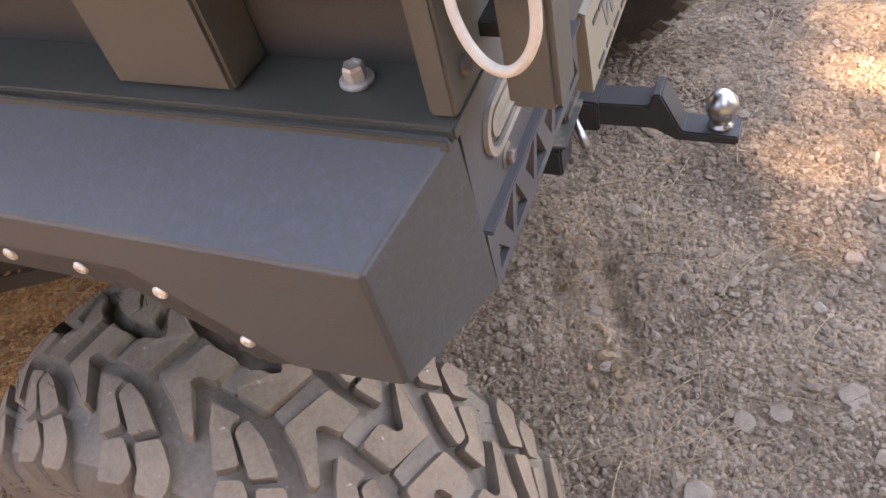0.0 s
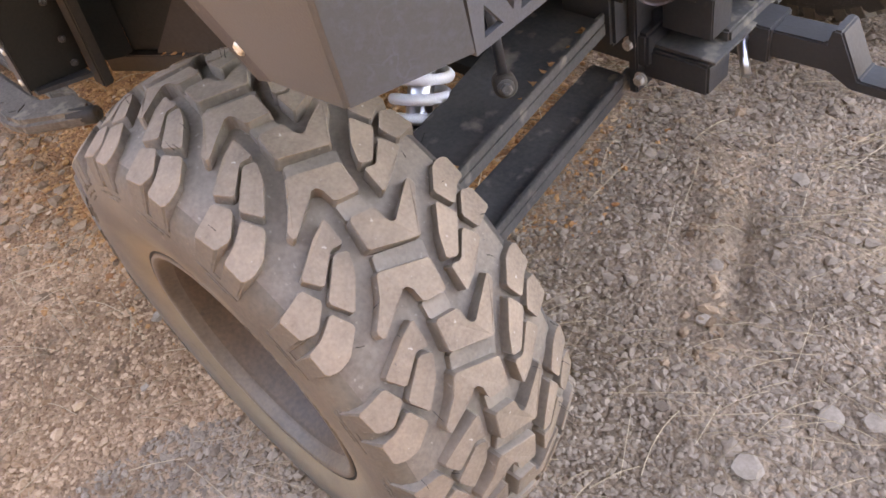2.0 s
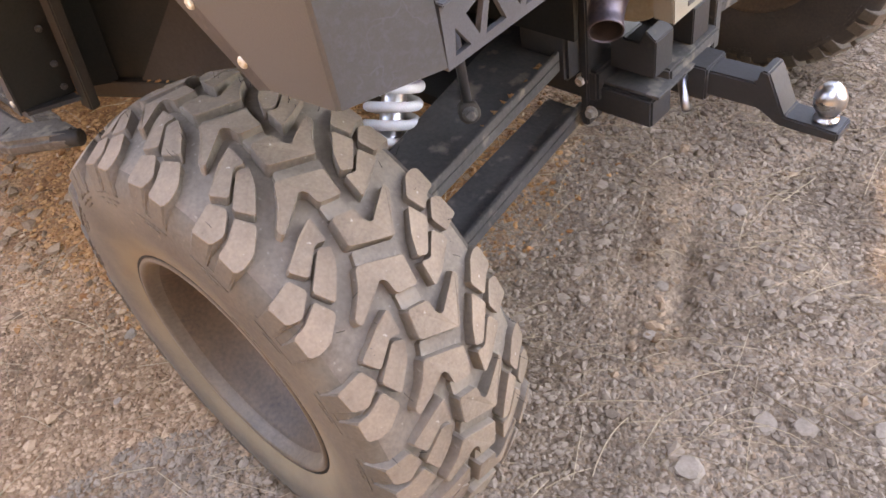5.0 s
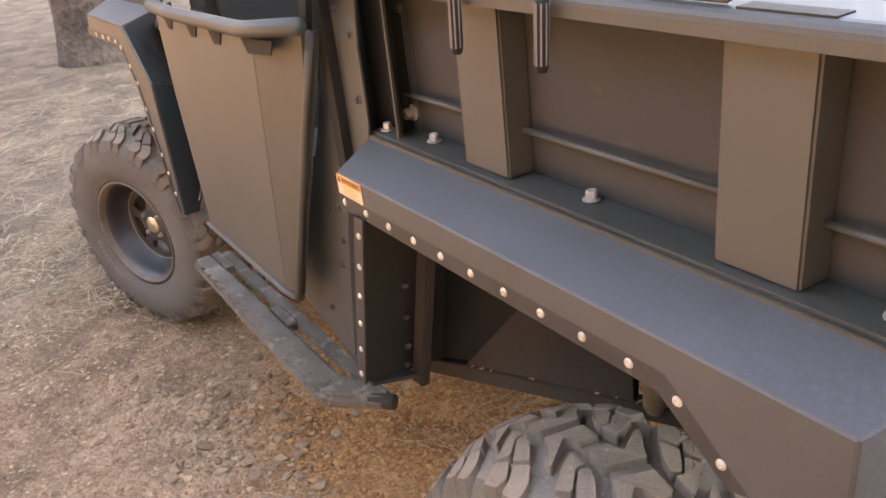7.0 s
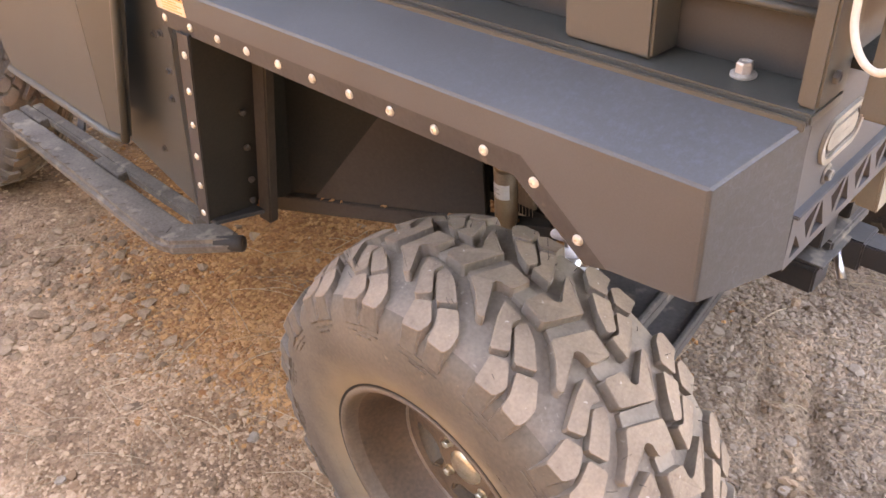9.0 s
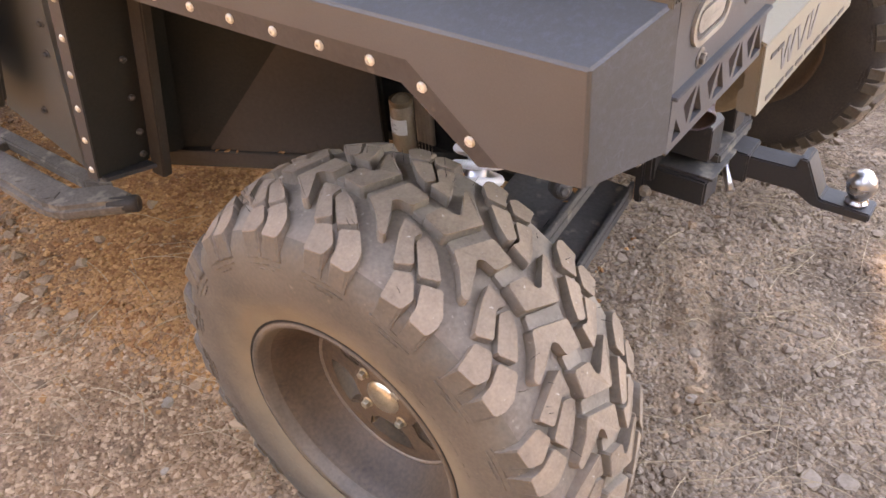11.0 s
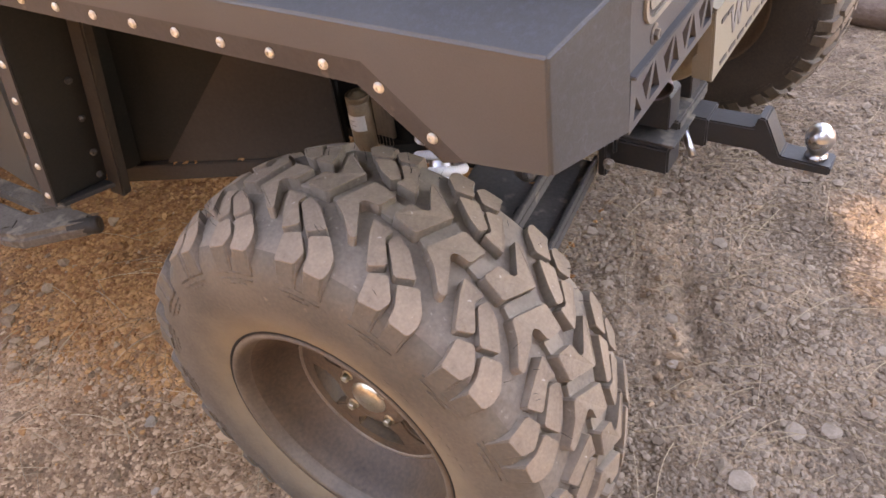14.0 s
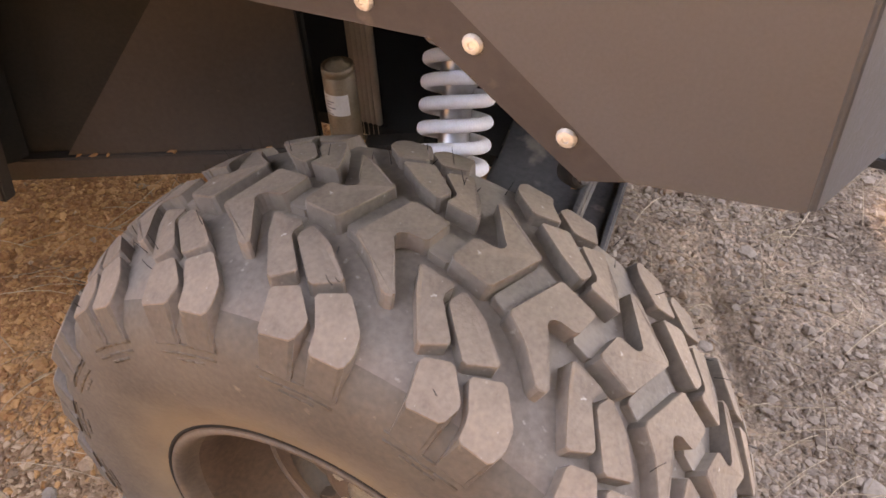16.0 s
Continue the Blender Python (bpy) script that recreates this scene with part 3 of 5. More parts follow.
def build_wheel(name, m, label, clean=False):
    """A wheel: dark rim, dusty tyre, single tread blocks, hub cap and nuts. Outer side faces -y."""
    rim = part(name, rim_barrel(), RIM, VEH, label, smooth=True)
    rim.matrix_basis = m
    if not WHEEL_MESH:
        kinds = [("leaf", p, 0.0) for p in LEAF] + [("fork", FORK, 0.0)] + [("leaf", turned(p), 0.0) for p in LEAF] + [("fork", turned(FORK), 0.0)] + [("tie", p, 0.010) for p in TIES]
        meshes = []
        for _, p, drop in kinds:
            bm = lug(p, drop, 0.025 - drop * 0.9)
            me = bpy.data.meshes.new("tread_block")
            bm.to_mesh(me)
            bm.free()
            me.materials.append(TREAD if not drop else RUBBER)
            me.materials.append(RUBBER)
            me.materials.append(SIDEWALL)
            meshes.append(me)
        WHEEL_MESH["lugs"] = meshes
        tyre = part("tyre", carcass(), RUBBER, rim, "dusty black rubber off-road tyre", smooth=True)
        tyre.data.materials.append(SIDEWALL)
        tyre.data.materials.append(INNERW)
        disc = part("spokes", spoke_disc(), RIM, rim)
        WHEEL_MESH["tyre"], WHEEL_MESH["disc"] = tyre.data, disc.data
    else:
        for nm, key in (("tyre", "tyre"), ("spokes", "disc")):
            o = new(nm, WHEEL_MESH[key])
            o.parent = rim
    for u in range(18):
        for me in WHEEL_MESH["lugs"]:
            o = new("tread_block", me)
            o.parent = rim
            o.rotation_euler = (0, -radians(48.3 + PITCH * u), 0)
    tagged(part("moulding_hairs", hairs(), BLACK, rim), kind="stuff")
    tagged(part("raised_lettering", raised_bars(), SIDEWALL, rim), kind="stuff")
    part("rim_lip", lathe([(0.1905, -0.1165), (0.1895, -0.1202), (0.1840, -0.1202), (0.1793, -0.1166), (0.1763, -0.1045), (0.172, -0.100)], 72), LIPM, rim, "dusty rolled rim lip", smooth=True)
    part("bead_gap", lathe([(0.1905, -0.1165), (0.1915, -0.1190), (0.1945, -0.1192), (0.196, -0.1170)], 72), BLACK, rim, smooth=True)
    part("disc_edge", lathe([(0.1290, -0.0335), (0.1305, -0.0360), (0.1330, -0.0365), (0.1350, -0.0345)], 72), EDGE, rim, "thin pale edge line", smooth=True)
    part("hub_cap", lathe([(0, -0.050), (0.020, -0.049), (0.027, -0.046), (0.030, -0.042), (0.033, -0.036)], 24), HUB, rim, "pale zinc hub cap", smooth=True)
    if clean:
        for ob in [rim] + [o for o in rim.children if o.name.split(".")[0] in ("tyre", "spokes")]:
            for slot in ob.material_slots:
                if slot.material in (RIM, SIDEWALL):
                    m2 = RIM_CLEAN if slot.material == RIM else SIDE_CLEAN
                    slot.link = "OBJECT"
                    slot.material = m2
    for k in range(4):
        a = math.pi / 2 * k + 0.75
        part("lug_nut", hex_bolt((0.046 * math.cos(a), -0.041, 0.046 * math.sin(a)), (0, -1, 0), 0.007, 0.011, 0.009), HUB, rim)
    return rim


build_wheel("rear_wheel", pose(0.195, 0.0375, 0.368), "black rear wheel with a chunky dusty tyre")
build_wheel("rear_wheel", pose(0.195, 1.545, 0.368, 0, 0, 180), "black rear wheel with a chunky dusty tyre")
ST = 22.5
build_wheel("front_wheel", pose(-1.966 - 0.1175 * math.sin(radians(ST)), -0.076 + 0.1175 * math.cos(radians(ST)), 0.368, 0, 0, ST), "black front wheel steered outwards, dusty tyre", True)

build_wheel("front_wheel", pose(-1.966 - 0.1175 * math.sin(radians(ST)), 1.66 - 0.1175 * math.cos(radians(ST)), 0.368, 0, 0, ST + 180), "black front wheel steered outwards, dusty tyre", True)


# rear fender: folded sheet with a sloped cut over the wheel
def rear_fender():
    bm = bmesh.new()
    outer = [(-0.405, 0, 0.970), (-0.405, 0, 0.931), (0.300, 0, 0.931), (0.407, 0, 0.842), (0.501, 0, 0.851), (0.5, 0, 0.970)]
    top_in = [(-0.430, 0.086, 1.003), (0.535, 0.089, 1.007)]
    low_in = [(0.407, 0.095, 0.846), (0.537, 0.095, 0.851)]
    v = [bm.verts.new(p) for p in outer]
    ti = [bm.verts.new(p) for p in top_in]
    li = bm.verts.new(low_in[1])
    bm.faces.new(v)
    bm.faces.new((v[0], v[5], ti[1], ti[0]))
    bm.faces.new((v[5], v[4], li, ti[1]))
    fi = bm.verts.new((-0.430, 0.086, 0.935))
    bm.faces.new((v[0], ti[0], fi, v[1]))
    bmesh.ops.recalc_face_normals(bm, faces=bm.faces)
    folds = [e for e in bm.edges if len(e.link_faces) == 2]
    bmesh.ops.bevel(bm, geom=folds, offset=0.0032, segments=3, affect="EDGES")
    return bm


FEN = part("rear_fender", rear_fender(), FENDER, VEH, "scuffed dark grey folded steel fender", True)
FEN.modifiers.new("sheet_metal", "SOLIDIFY").thickness = 0.003
FEN.modifiers.new("even_normals", "WEIGHTED_NORMAL").weight = 100
strip = sheet([(-0.405, 0.003, 0.931), (0.300, 0.003, 0.931), (0.409, 0.003, 0.840), (0.380, 0.003, 0.832), (0.288, 0.003, 0.902), (-0.405, 0.003, 0.902)], (0, 0.003, 0))
part("rivet_strip", strip, CHASSIS, FEN, "black riveted edge strip")
for i in range(10):
    part("rivet", rivet((-0.395 + 0.0715 * i, 0.003, 0.917)), RIVET, FEN)
for p in ((0.315, 0.003, 0.904), (0.371, 0.003, 0.859)):
    part("rivet", rivet(p), RIVET, FEN)

# bed side: ledge, wall, posts, rods, top rail
part("bed_ledge", box(-0.430, 0.535, 0.086, 0.150, 1.000, 1.012, 0.002), PAINT, VEH)
part("ledge_seam", box(-0.428, 0.533, 0.0795, 0.0835, 0.998, 1.008, 0.001), PAINT, VEH)
part("bed_wall", box(-0.35, 0.52, 0.142, 0.150, 1.013, 1.250), BEDW, VEH, "bed side with the rail's shade painted in")
for x0, x1 in ((-0.172, -0.062), (0.270, 0.378)):
    post = sheet([(x0, 0.142, 1.013), (x0 + 0.004, 0.100, 1.013), (x1 - 0.004, 0.100, 1.013), (x1, 0.142, 1.013)], (0, 0, 0.232), 0.003)
    part("bed_post", post, PAINT, VEH)
part("end_post", sheet([(0.505, 0.142, 1.013), (0.518, 0.094, 1.013), (0.535, 0.094, 1.013), (0.535, 0.150, 1.013)], (0, 0, 0.24), 0.002), PAINT, VEH)
part("front_post", sheet([(-0.418, 0.150, 1.013), (-0.351, 0.094, 1.013), (-0.347, 0.094, 1.013), (-0.347, 0.099, 1.013), (-0.395, 0.141, 1.013), (-0.35, 0.141, 1.013), (-0.35, 0.150, 1.013)], (0.004, 0, 0.27)), PAINT, VEH)
for x0, x1 in ((-0.38, -0.17), (-0.07, 0.272), (0.374, 0.51)):
    part("bed_rod", tube([(x0, 0.128, 1.078), (x1, 0.128, 1.078)], 0.0045, 10), PAINT, VEH, smooth=True)


def top_rail():
    bm = sheet([(-0.36, 0.068, 1.251), (-0.36, 0.068, 1.264), (-0.36, 0.0690, 1.269), (-0.36, 0.0715, 1.273), (-0.36, 0.0755, 1.276), (-0.36, 0.081, 1.277), (-0.36, 0.150, 1.277), (-0.36, 0.150, 1.251)], (0.90, 0, 0))
    return bm


RAIL = part("top_rail", top_rail(), PAINT, VEH)
part("rail_slot", box(0.303, 0.397, 0.078, 0.102, 1.2765, 1.2785), SOOT, RAIL, "dark slot in the rail")
for x, y in ((-0.402, 0.106), (-0.287, 0.124), (0.066, 0.127), (0.456, 0.122)):
    part("ledge_bolt", hex_bolt((x, y, 1.013), (0, 0, 1), 0.0078, 0.0135, 0.0118), ZINC, VEH, "pale flanged bolt")


# rear plate with the lattice strip
def lattice():
    y0, y1, z0, z1 = 0.097, 0.345, 0.846, 0.905
    outer = [(y0, z0), (y1, z0 + 0.002), (y1, z1), (y0, z1)]
    holes = [[(0.108, 0.855), (0.129, 0.856), (0.112, 0.880)]]
    for c in (0.158, 0.215, 0.270, 0.322):
        holes.append([(c - 0.031, 0.886), (c - 0.004, 0.896), (c - 0.017, 0.860)])
        holes.append([(c + 0.003, 0.894), (c - 0.009, 0.856), (c + 0.020, 0.857)])
    bm = bmesh.new()
    edges = []
    for loop in [outer] + holes:
        vs = [bm.verts.new((0.536, y, z)) for y, z in loop]
        edges += [bm.edges.new((vs[i], vs[(i + 1) % len(vs)])) for i in range(len(vs))]
    bmesh.ops.triangle_fill(bm, edges=edges, use_beauty=True)
    inside = []
    for f in bm.faces:
        c = f.calc_center_median()
        for h in holes:
            (ax, az), (bx, bz), (cx, cz) = h
            s = [(bx - ax) * (c.z - az) - (bz - az) * (c.y - ax), (cx - bx) * (c.z - bz) - (cz - bz) * (c.y - bx), (ax - cx) * (c.z - cz) - (az - cz) * (c.y - cx)]
            if all(q > 0 for q in s) or all(q < 0 for q in s):
                inside.append(f)
    bmesh.ops.delete(bm, geom=inside, context="FACES_ONLY")
    r = bmesh.ops.extrude_face_region(bm, geom=bm.faces[:])
    bmesh.ops.translate(bm, verts=[g for g in r["geom"] if isinstance(g, bmesh.types.BMVert)], vec=(-0.006, 0, 0))
    return bm


part("rear_plate", box(0.526, 0.533, 0.097, 0.40, 0.900, 1.25), STEELG, VEH)
part("lattice_strip", lattice(), STEELG, VEH, "dark strip pierced with triangular holes")
part("strip_edge", box(0.530, 0.541, 0.097, 0.345, 0.905, 0.909, 0.001), STEELG, VEH)


def ring_oval(y, z, ly, lz, w, x0, x1):
    bm = bmesh.new()
    loops = []
    for r, x in ((lz, x0), (lz, x1), (lz - w, x1), (lz - w, x0)):
        vs = []
        for k in range(32):
            a = 2 * math.pi * k / 32
            c = math.copysign(ly, math.cos(a))
            vs.append(bm.verts.new((x, y + c + r * math.cos(a), z + r * math.sin(a))))
        loops.append(vs)
    for r, s in zip(loops, loops[1:] + loops[:1]):
        for k in range(32):
            bm.faces.new((r[k], r[(k + 1) % 32], s[(k + 1) % 32], s[k]))
    return bm


OVAL = part("oval_bezel", ring_oval(0.172, 0.962, 0.022, 0.023, 0.006, 0.532, 0.5365), BEZEL, VEH, "oblong pale metal bezel")
part("bezel_plate", ring_oval(0.172, 0.962, 0.022, 0.0165, 0.0030, 0.5325, 0.5345), DUSTY, OVAL)
part("bezel_bar", ring_oval(0.172, 0.962, 0.020, 0.0110, 0.0107, 0.5325, 0.5352), BEZEL, OVAL)
for p in ((0.533, 0.160, 0.922), (0.533, 0.118, 1.035), (0.533, 0.275, 0.945)):
    part("plate_bolt", hex_bolt(p, (1, 0, 0), 0.0062, 0.006, 0.0105), DUSTY, VEH)

part("corner_bracket", box(0.560, 0.592, 0.115, 0.152, 1.005, 1.36, 0.004), PAINT, VEH)
part("tailgate", box(0.562, 0.588, 0.154, 1.43, 1.078, 1.36, 0.005), PAINT, VEH, "dark tailgate above the rear plate")
loop = [(0.545, 0.108, 1.30), (0.545, 0.100, 1.17), (0.546, 0.094, 1.105), (0.553, 0.086, 1.082), (0.566, 0.079, 1.068), (0.580, 0.076, 1.0655), (0.592, 0.077, 1.077), (0.597, 0.079, 1.10), (0.592, 0.085, 1.15), (0.582, 0.100, 1.30)]
def smooth_path(pts, n=8):
    """A path that glides through the points."""
    p = [Vector(q) for q in pts]
    out = []
    for i in range(len(p) - 1):
        a, b, c, d = p[max(i - 1, 0)], p[i], p[i + 1], p[min(i + 2, len(p) - 1)]
        for k in range(n):
            t = k / n
            out.append(0.5 * (2 * b + (c - a) * t + (2 * a - 5 * b + 4 * c - d) * t * t + (3 * b - a - 3 * c + d) * t ** 3))
    return out + [p[-1]]


part("tether_cable", tube(smooth_path(loop), 0.0031, 12), WHITE, VEH, "white plastic-coated tether cable", smooth=True)

# heat shield and muffler
TANB = part("heat_shield", sheet([(0.486, 0.570, 0.640), (0.481, 0.570, 0.754), (0.481, 1.05, 0.754), (0.486, 1.05, 0.640)], (-0.004, 0, 0), 0.0015), TAN, VEH, "champagne painted steel heat shield")
part("shield_side", sheet([(0.482, 0.570, 0.642), (0.477, 0.570, 0.754), (0.447, 0.570, 0.747), (0.447, 0.570, 0.716), (0.459, 0.570, 0.706), (0.460, 0.570, 0.684), (0.453, 0.570, 0.676), (0.455, 0.570, 0.644)], (0, 0.004, 0)), TAN, TANB)
part("shield_top", sheet([(0.481, 0.570, 0.7545), (0.36, 0.570, 0.802), (0.36, 1.05, 0.802), (0.481, 1.05, 0.7545)], (0.001, 0, 0.003)), TAN, TANB)


def on_shield(y, z, out=0.0):
    return (0.4862 - 0.005 * (z - 0.640) / 0.114 + out, y, z)


for i in range(9):
    y = 0.605 + 0.045 * i
    part("shield_slot", sheet([on_shield(y, 0.652), on_shield(y + 0.032, 0.652), on_shield(y + 0.032, 0.659), on_shield(y, 0.659)], (0.0012, 0, 0)), INK, TANB)
for i in range(2):
    y = 0.600 + 0.03 * i
    part("shield_slot", sheet([on_shield(y, 0.722), on_shield(y + 0.024, 0.722), on_shield(y + 0.024, 0.729), on_shield(y, 0.729)], (0.0012, 0, 0)), INK, TANB)
# slanted bars in place of the maker's lettering
for i, (a, b) in enumerate(((0.645, 0.661), (0.675, 0.661), (0.675, 0.691), (0.705, 0.691), (0.718, 0.740), (0.765, 0.743), (0.785, 0.785), (0.815, 0.792))):
    part("lettering_bar", sheet([on_shield(a, 0.728), on_shield(a + 0.010, 0.728), on_shield(b + 0.010, 0.680), on_shield(b, 0.680)], (0.0010 + 0.0003 * (i % 2), 0, 0)), DARKGREY, TANB)
MUF = part("muffler", lathe([(0, -0.003), (0.052, -0.003), (0.056, -0.006), (0.068, -0.005), (0.073, 0.001), (0.073, 0.47), (0.06, 0.49), (0, 0.49)], 48, (0.4015, 0.582, 0.694)), MUFFLER, VEH, "round heat-tinted steel muffler", smooth=True)
pipe = smooth_path([(0.418, 0.590, 0.704), (0.417, 0.558, 0.703), (0.414, 0.540, 0.694), (0.412, 0.527, 0.678), (0.4165, 0.5125, 0.6635), (0.427, 0.497, 0.6545)], 5)
TP = part("tail_pipe", tube(pipe, 0.0245, 28, caps=False), PIPE, MUF, "blued steel exhaust tip", smooth=True)
part("pipe_bore", tube(pipe, 0.0226, 28, caps=False), RUSTY, TP, "sooty rust-brown bore", smooth=True)
tip, back = Vector(pipe[-1]), Vector(pipe[-2])
part("pipe_lip", lathe([(0.0224, -0.001), (0.0224, 0.0012), (0.0235, 0.0022), (0.0247, 0.0012), (0.0247, -0.001)], 32, tip, (tip - back).normalized()), PIPE, TP, "thin bright lip", smooth=True)

# hitch frame
part("hitch_tube", box(0.285, 0.398, 0.672, 0.735, 0.374, 0.428, 0.004), CHASSIS, VEH)
part("hitch_plate", box(0.16, 0.395, 0.735, 0.90, 0.425, 0.452, 0.004), DUSTY, VEH)
part("hitch_bracket", box(0.268, 0.284, 0.655, 0.700, 0.35, 0.60, 0.003), CHASSIS, VEH)
part("hitch_cap_plate", box(0.30, 0.405, 0.68, 0.80, 0.4285, 0.434, 0.001), DUSTY, VEH)
part("rear_frame", box(0.17, 0.268, 0.62, 1.00, 0.452, 0.63, 0.006), CHASSIS, VEH)
for y in (0.70, 0.82):
    part("frame_clamp", sheet([(0.30, y, 0.452), (0.385, y, 0.452), (0.385, y, 0.520), (0.365, y, 0.535), (0.355, y, 0.512), (0.325, y, 0.512), (0.30, y, 0.55)], (0, 0.055, 0), 0.002), CHASSIS, VEH)
part("hitch_side", sheet([(0.20, 0.90, 0.40), (0.385, 0.90, 0.40), (0.385, 0.90, 0.50), (0.34, 0.90, 0.52), (0.20, 0.90, 0.52)], (0, 0.02, 0), 0.002), DUSTY, VEH)
for p in ((0.292, 0.655, 0.384), (0.27, 0.66, 0.44)):
    part("frame_bolt", hex_bolt(p, (0, -1, 0), 0.009, 0.012, 0.012), ZINC, VEH)
part("receiver", box(0.30, 0.430, 0.792, 0.86, 0.370, 0.433, 0.003), CHASSIS, VEH)
part("frame_rail", box(-1.6, 0.30, 0.66, 0.74, 0.40, 0.46, 0.005), CHASSIS, VEH)
part("belly_pan", box(-1.5, 0.20, 0.45, 1.13, 0.46, 0.48), BLACK, VEH)

# ball mount, a thing in the receiver
BALLM = new("ball_mount")
BALLM.location = (0.44, 0.826, 0.378)
tagged(BALLM, "black steel drop ball mount with a chrome ball", "tow hitch")


def mount_part(name, bm, material, label="", smooth=False):
    ob = part(name, bm, material, BALLM, label, smooth)
    ob.matrix_parent_inverse = Matrix.Translation(-Vector(BALLM.location))
    return ob


mount_part("shank", sheet([(0.40, 0.800, 0.378), (0.40, 0.800, 0.425), (0.512, 0.800, 0.428), (0.518, 0.800, 0.452), (0.532, 0.800, 0.452), (0.566, 0.800, 0.379), (0.655, 0.800, 0.377), (0.655, 0.800, 0.359), (0.556, 0.800, 0.359), (0.520, 0.800, 0.380)], (0, 0.052, 0), 0.003), CHASSIS)
mount_part("ball", lathe([(0, 0.066), (0.013, 0.0655), (0.015, 0.063), (0.0235, 0.053), (0.0260, 0.041), (0.0245, 0.029), (0.0185, 0.0185), (0.0145, 0.014), (0.0145, 0.0085), (0.020, 0.006), (0.020, 0.0), (0, 0)], 32, (0.624, 0.828, 0.377), (0, 0, 1)), CHROME, "chrome tow ball", True)
mount_part("ball_nut", hex_bolt((0.624, 0.828, 0.359), (0, 0, -1), 0.018, 0.018), ZINC)
mount_part("hitch_pin", tube([(0.388, 0.86, 0.409), (0.389, 0.790, 0.409), (0.392, 0.779, 0.4065), (0.400, 0.768, 0.400), (0.4231, 0.7416, 0.3801)], 0.0075, 14), CHROME, "bent chrome pin", True)

# suspension arms, coil spring, link
def arm(pts, z0, z1):
    """A channel arm: flat web with a raised lip along its rear edge, z0 at the wheel, z1 at the frame."""
    zs = (z0, z0, z1, z1)
    bm = sheet([(x, y, z) for (x, y), z in zip(pts, zs)], (0, 0, 0.026), 0.004)
    (x0, y0), (x1, y1) = pts[1], pts[2]
    sheet([(x0, y0, z0 + 0.024), (x1, y1, z1 + 0.024), (x1 - 0.007, y1, z1 + 0.024), (x0 - 0.007, y0, z0 + 0.024)], (0, 0, 0.016), 0.001, bm)
    return bm


LOWER = [(0.225, 0.20), (0.318, 0.20), (0.262, 0.67), (0.185, 0.67)]
UPPER = [(0.16, 0.20), (0.280, 0.20), (0.250, 0.68), (0.10, 0.68)]
for side in (0, 1):
    for name, pts, z0, z1 in (("lower_arm", LOWER, 0.335, 0.345), ("upper_arm", UPPER, 0.435, 0.475)):
        q = [(x, 1.5825 - y) for x, y in pts] if side else pts
        part(name, arm(q, z0, z1), DUSTY, VEH, "dusty black steel suspension arm")
rng = random.Random(31)
for k in range(16):
    f = rng.random() ** 1.3
    bm = bmesh.new()
    r = rng.uniform(0.003, 0.007)
    bmesh.ops.create_icosphere(bm, subdivisions=1, radius=r)
    for v in bm.verts:
        v.co = Vector((v.co.x * rng.uniform(0.8, 1.4), v.co.y * 1.1, v.co.z * 0.6)) + Vector((0.268 - 0.03 * f + rng.gauss(-0.006, 0.006), 0.26 + 0.40 * f, 0.462 + 0.038 * f + r * 0.3))
    part("dirt_clod", bm, SOILST, VEH)
S0, S1 = Vector((0.1095, 0.330, 0.412)), Vector((0.056, 0.546, 0.755))
ax = (S1 - S0).normalized()
su, sv = frame_of(ax)
coils, turns = [], 13.5
for k in range(int(turns * 24) + 1):
    f = k / (turns * 24)
    a = f * turns * 2 * math.pi
    coils.append(S0 + ax * (0.02 + f * ((S1 - S0).length - 0.02)) + 0.0400 * (su * math.cos(a) + sv * math.sin(a)))
SH = part("shock_body", lathe([(0, 0), (0.025, 0), (0.025, 0.03), (0.020, 0.035), (0.020, 0.2), (0.024, 0.205), (0.024, (S1 - S0).length), (0, (S1 - S0).length)], 24, S0, ax), CHROME, VEH, "polished metal shock absorber", True)
part("coil_spring", tube(coils, 0.0085, 12), SPRING, SH, "white coil spring", True)
part("spring_seat", lathe([(0, 0.005), (0.050, 0.005), (0.053, 0.012), (0.050, 0.02), (0, 0.02)], 28, S0, ax), CHASSIS, SH)
LK = part("sway_link", tube([(0.256, 0.392, 0.534), (0.22, 0.42, 0.68)], 0.0075, 12), CHASSIS, VEH, smooth=True)
LJ = part("link_joint", lathe([(0.006, -0.016), (0.013, -0.016), (0.0165, -0.012), (0.0165, 0.012), (0.013, 0.016), (0.006, 0.016)], 24, (0.256, 0.392, 0.532), (0.75, -0.6, 0.25)), SOOT, LK, "black rubber bushing", smooth=True)
part("joint_nut", hex_bolt((0.2675, 0.3825, 0.536), (0.75, -0.6, 0.25), 0.0085, 0.010, 0.012), DUSTY, LJ)
part("joint_bolt", hex_bolt((0.2435, 0.4015, 0.528), (-0.75, 0.6, -0.25), 0.0085, 0.010, 0.012), DUSTY, LJ)
RES = part("reservoir", lathe([(0, 0.006), (0.008, 0.006), (0.009, 0.001), (0.014, 0.0005), (0.015, -0.002), (0.018, -0.002), (0.0192, 0.0005), (0.0208, -0.0005), (0.0212, -0.009), (0.0200, -0.010), (0.0200, -0.012), (0.0212, -0.013), (0.0212, -0.12), (0.014, -0.135), (0, -0.135)], 32, (-0.056, 0.380, 0.613), (0.0, 0.0, 1.0)), BRASS, VEH, "bronze shock reservoir with a paper label", True)
bm = bmesh.new()
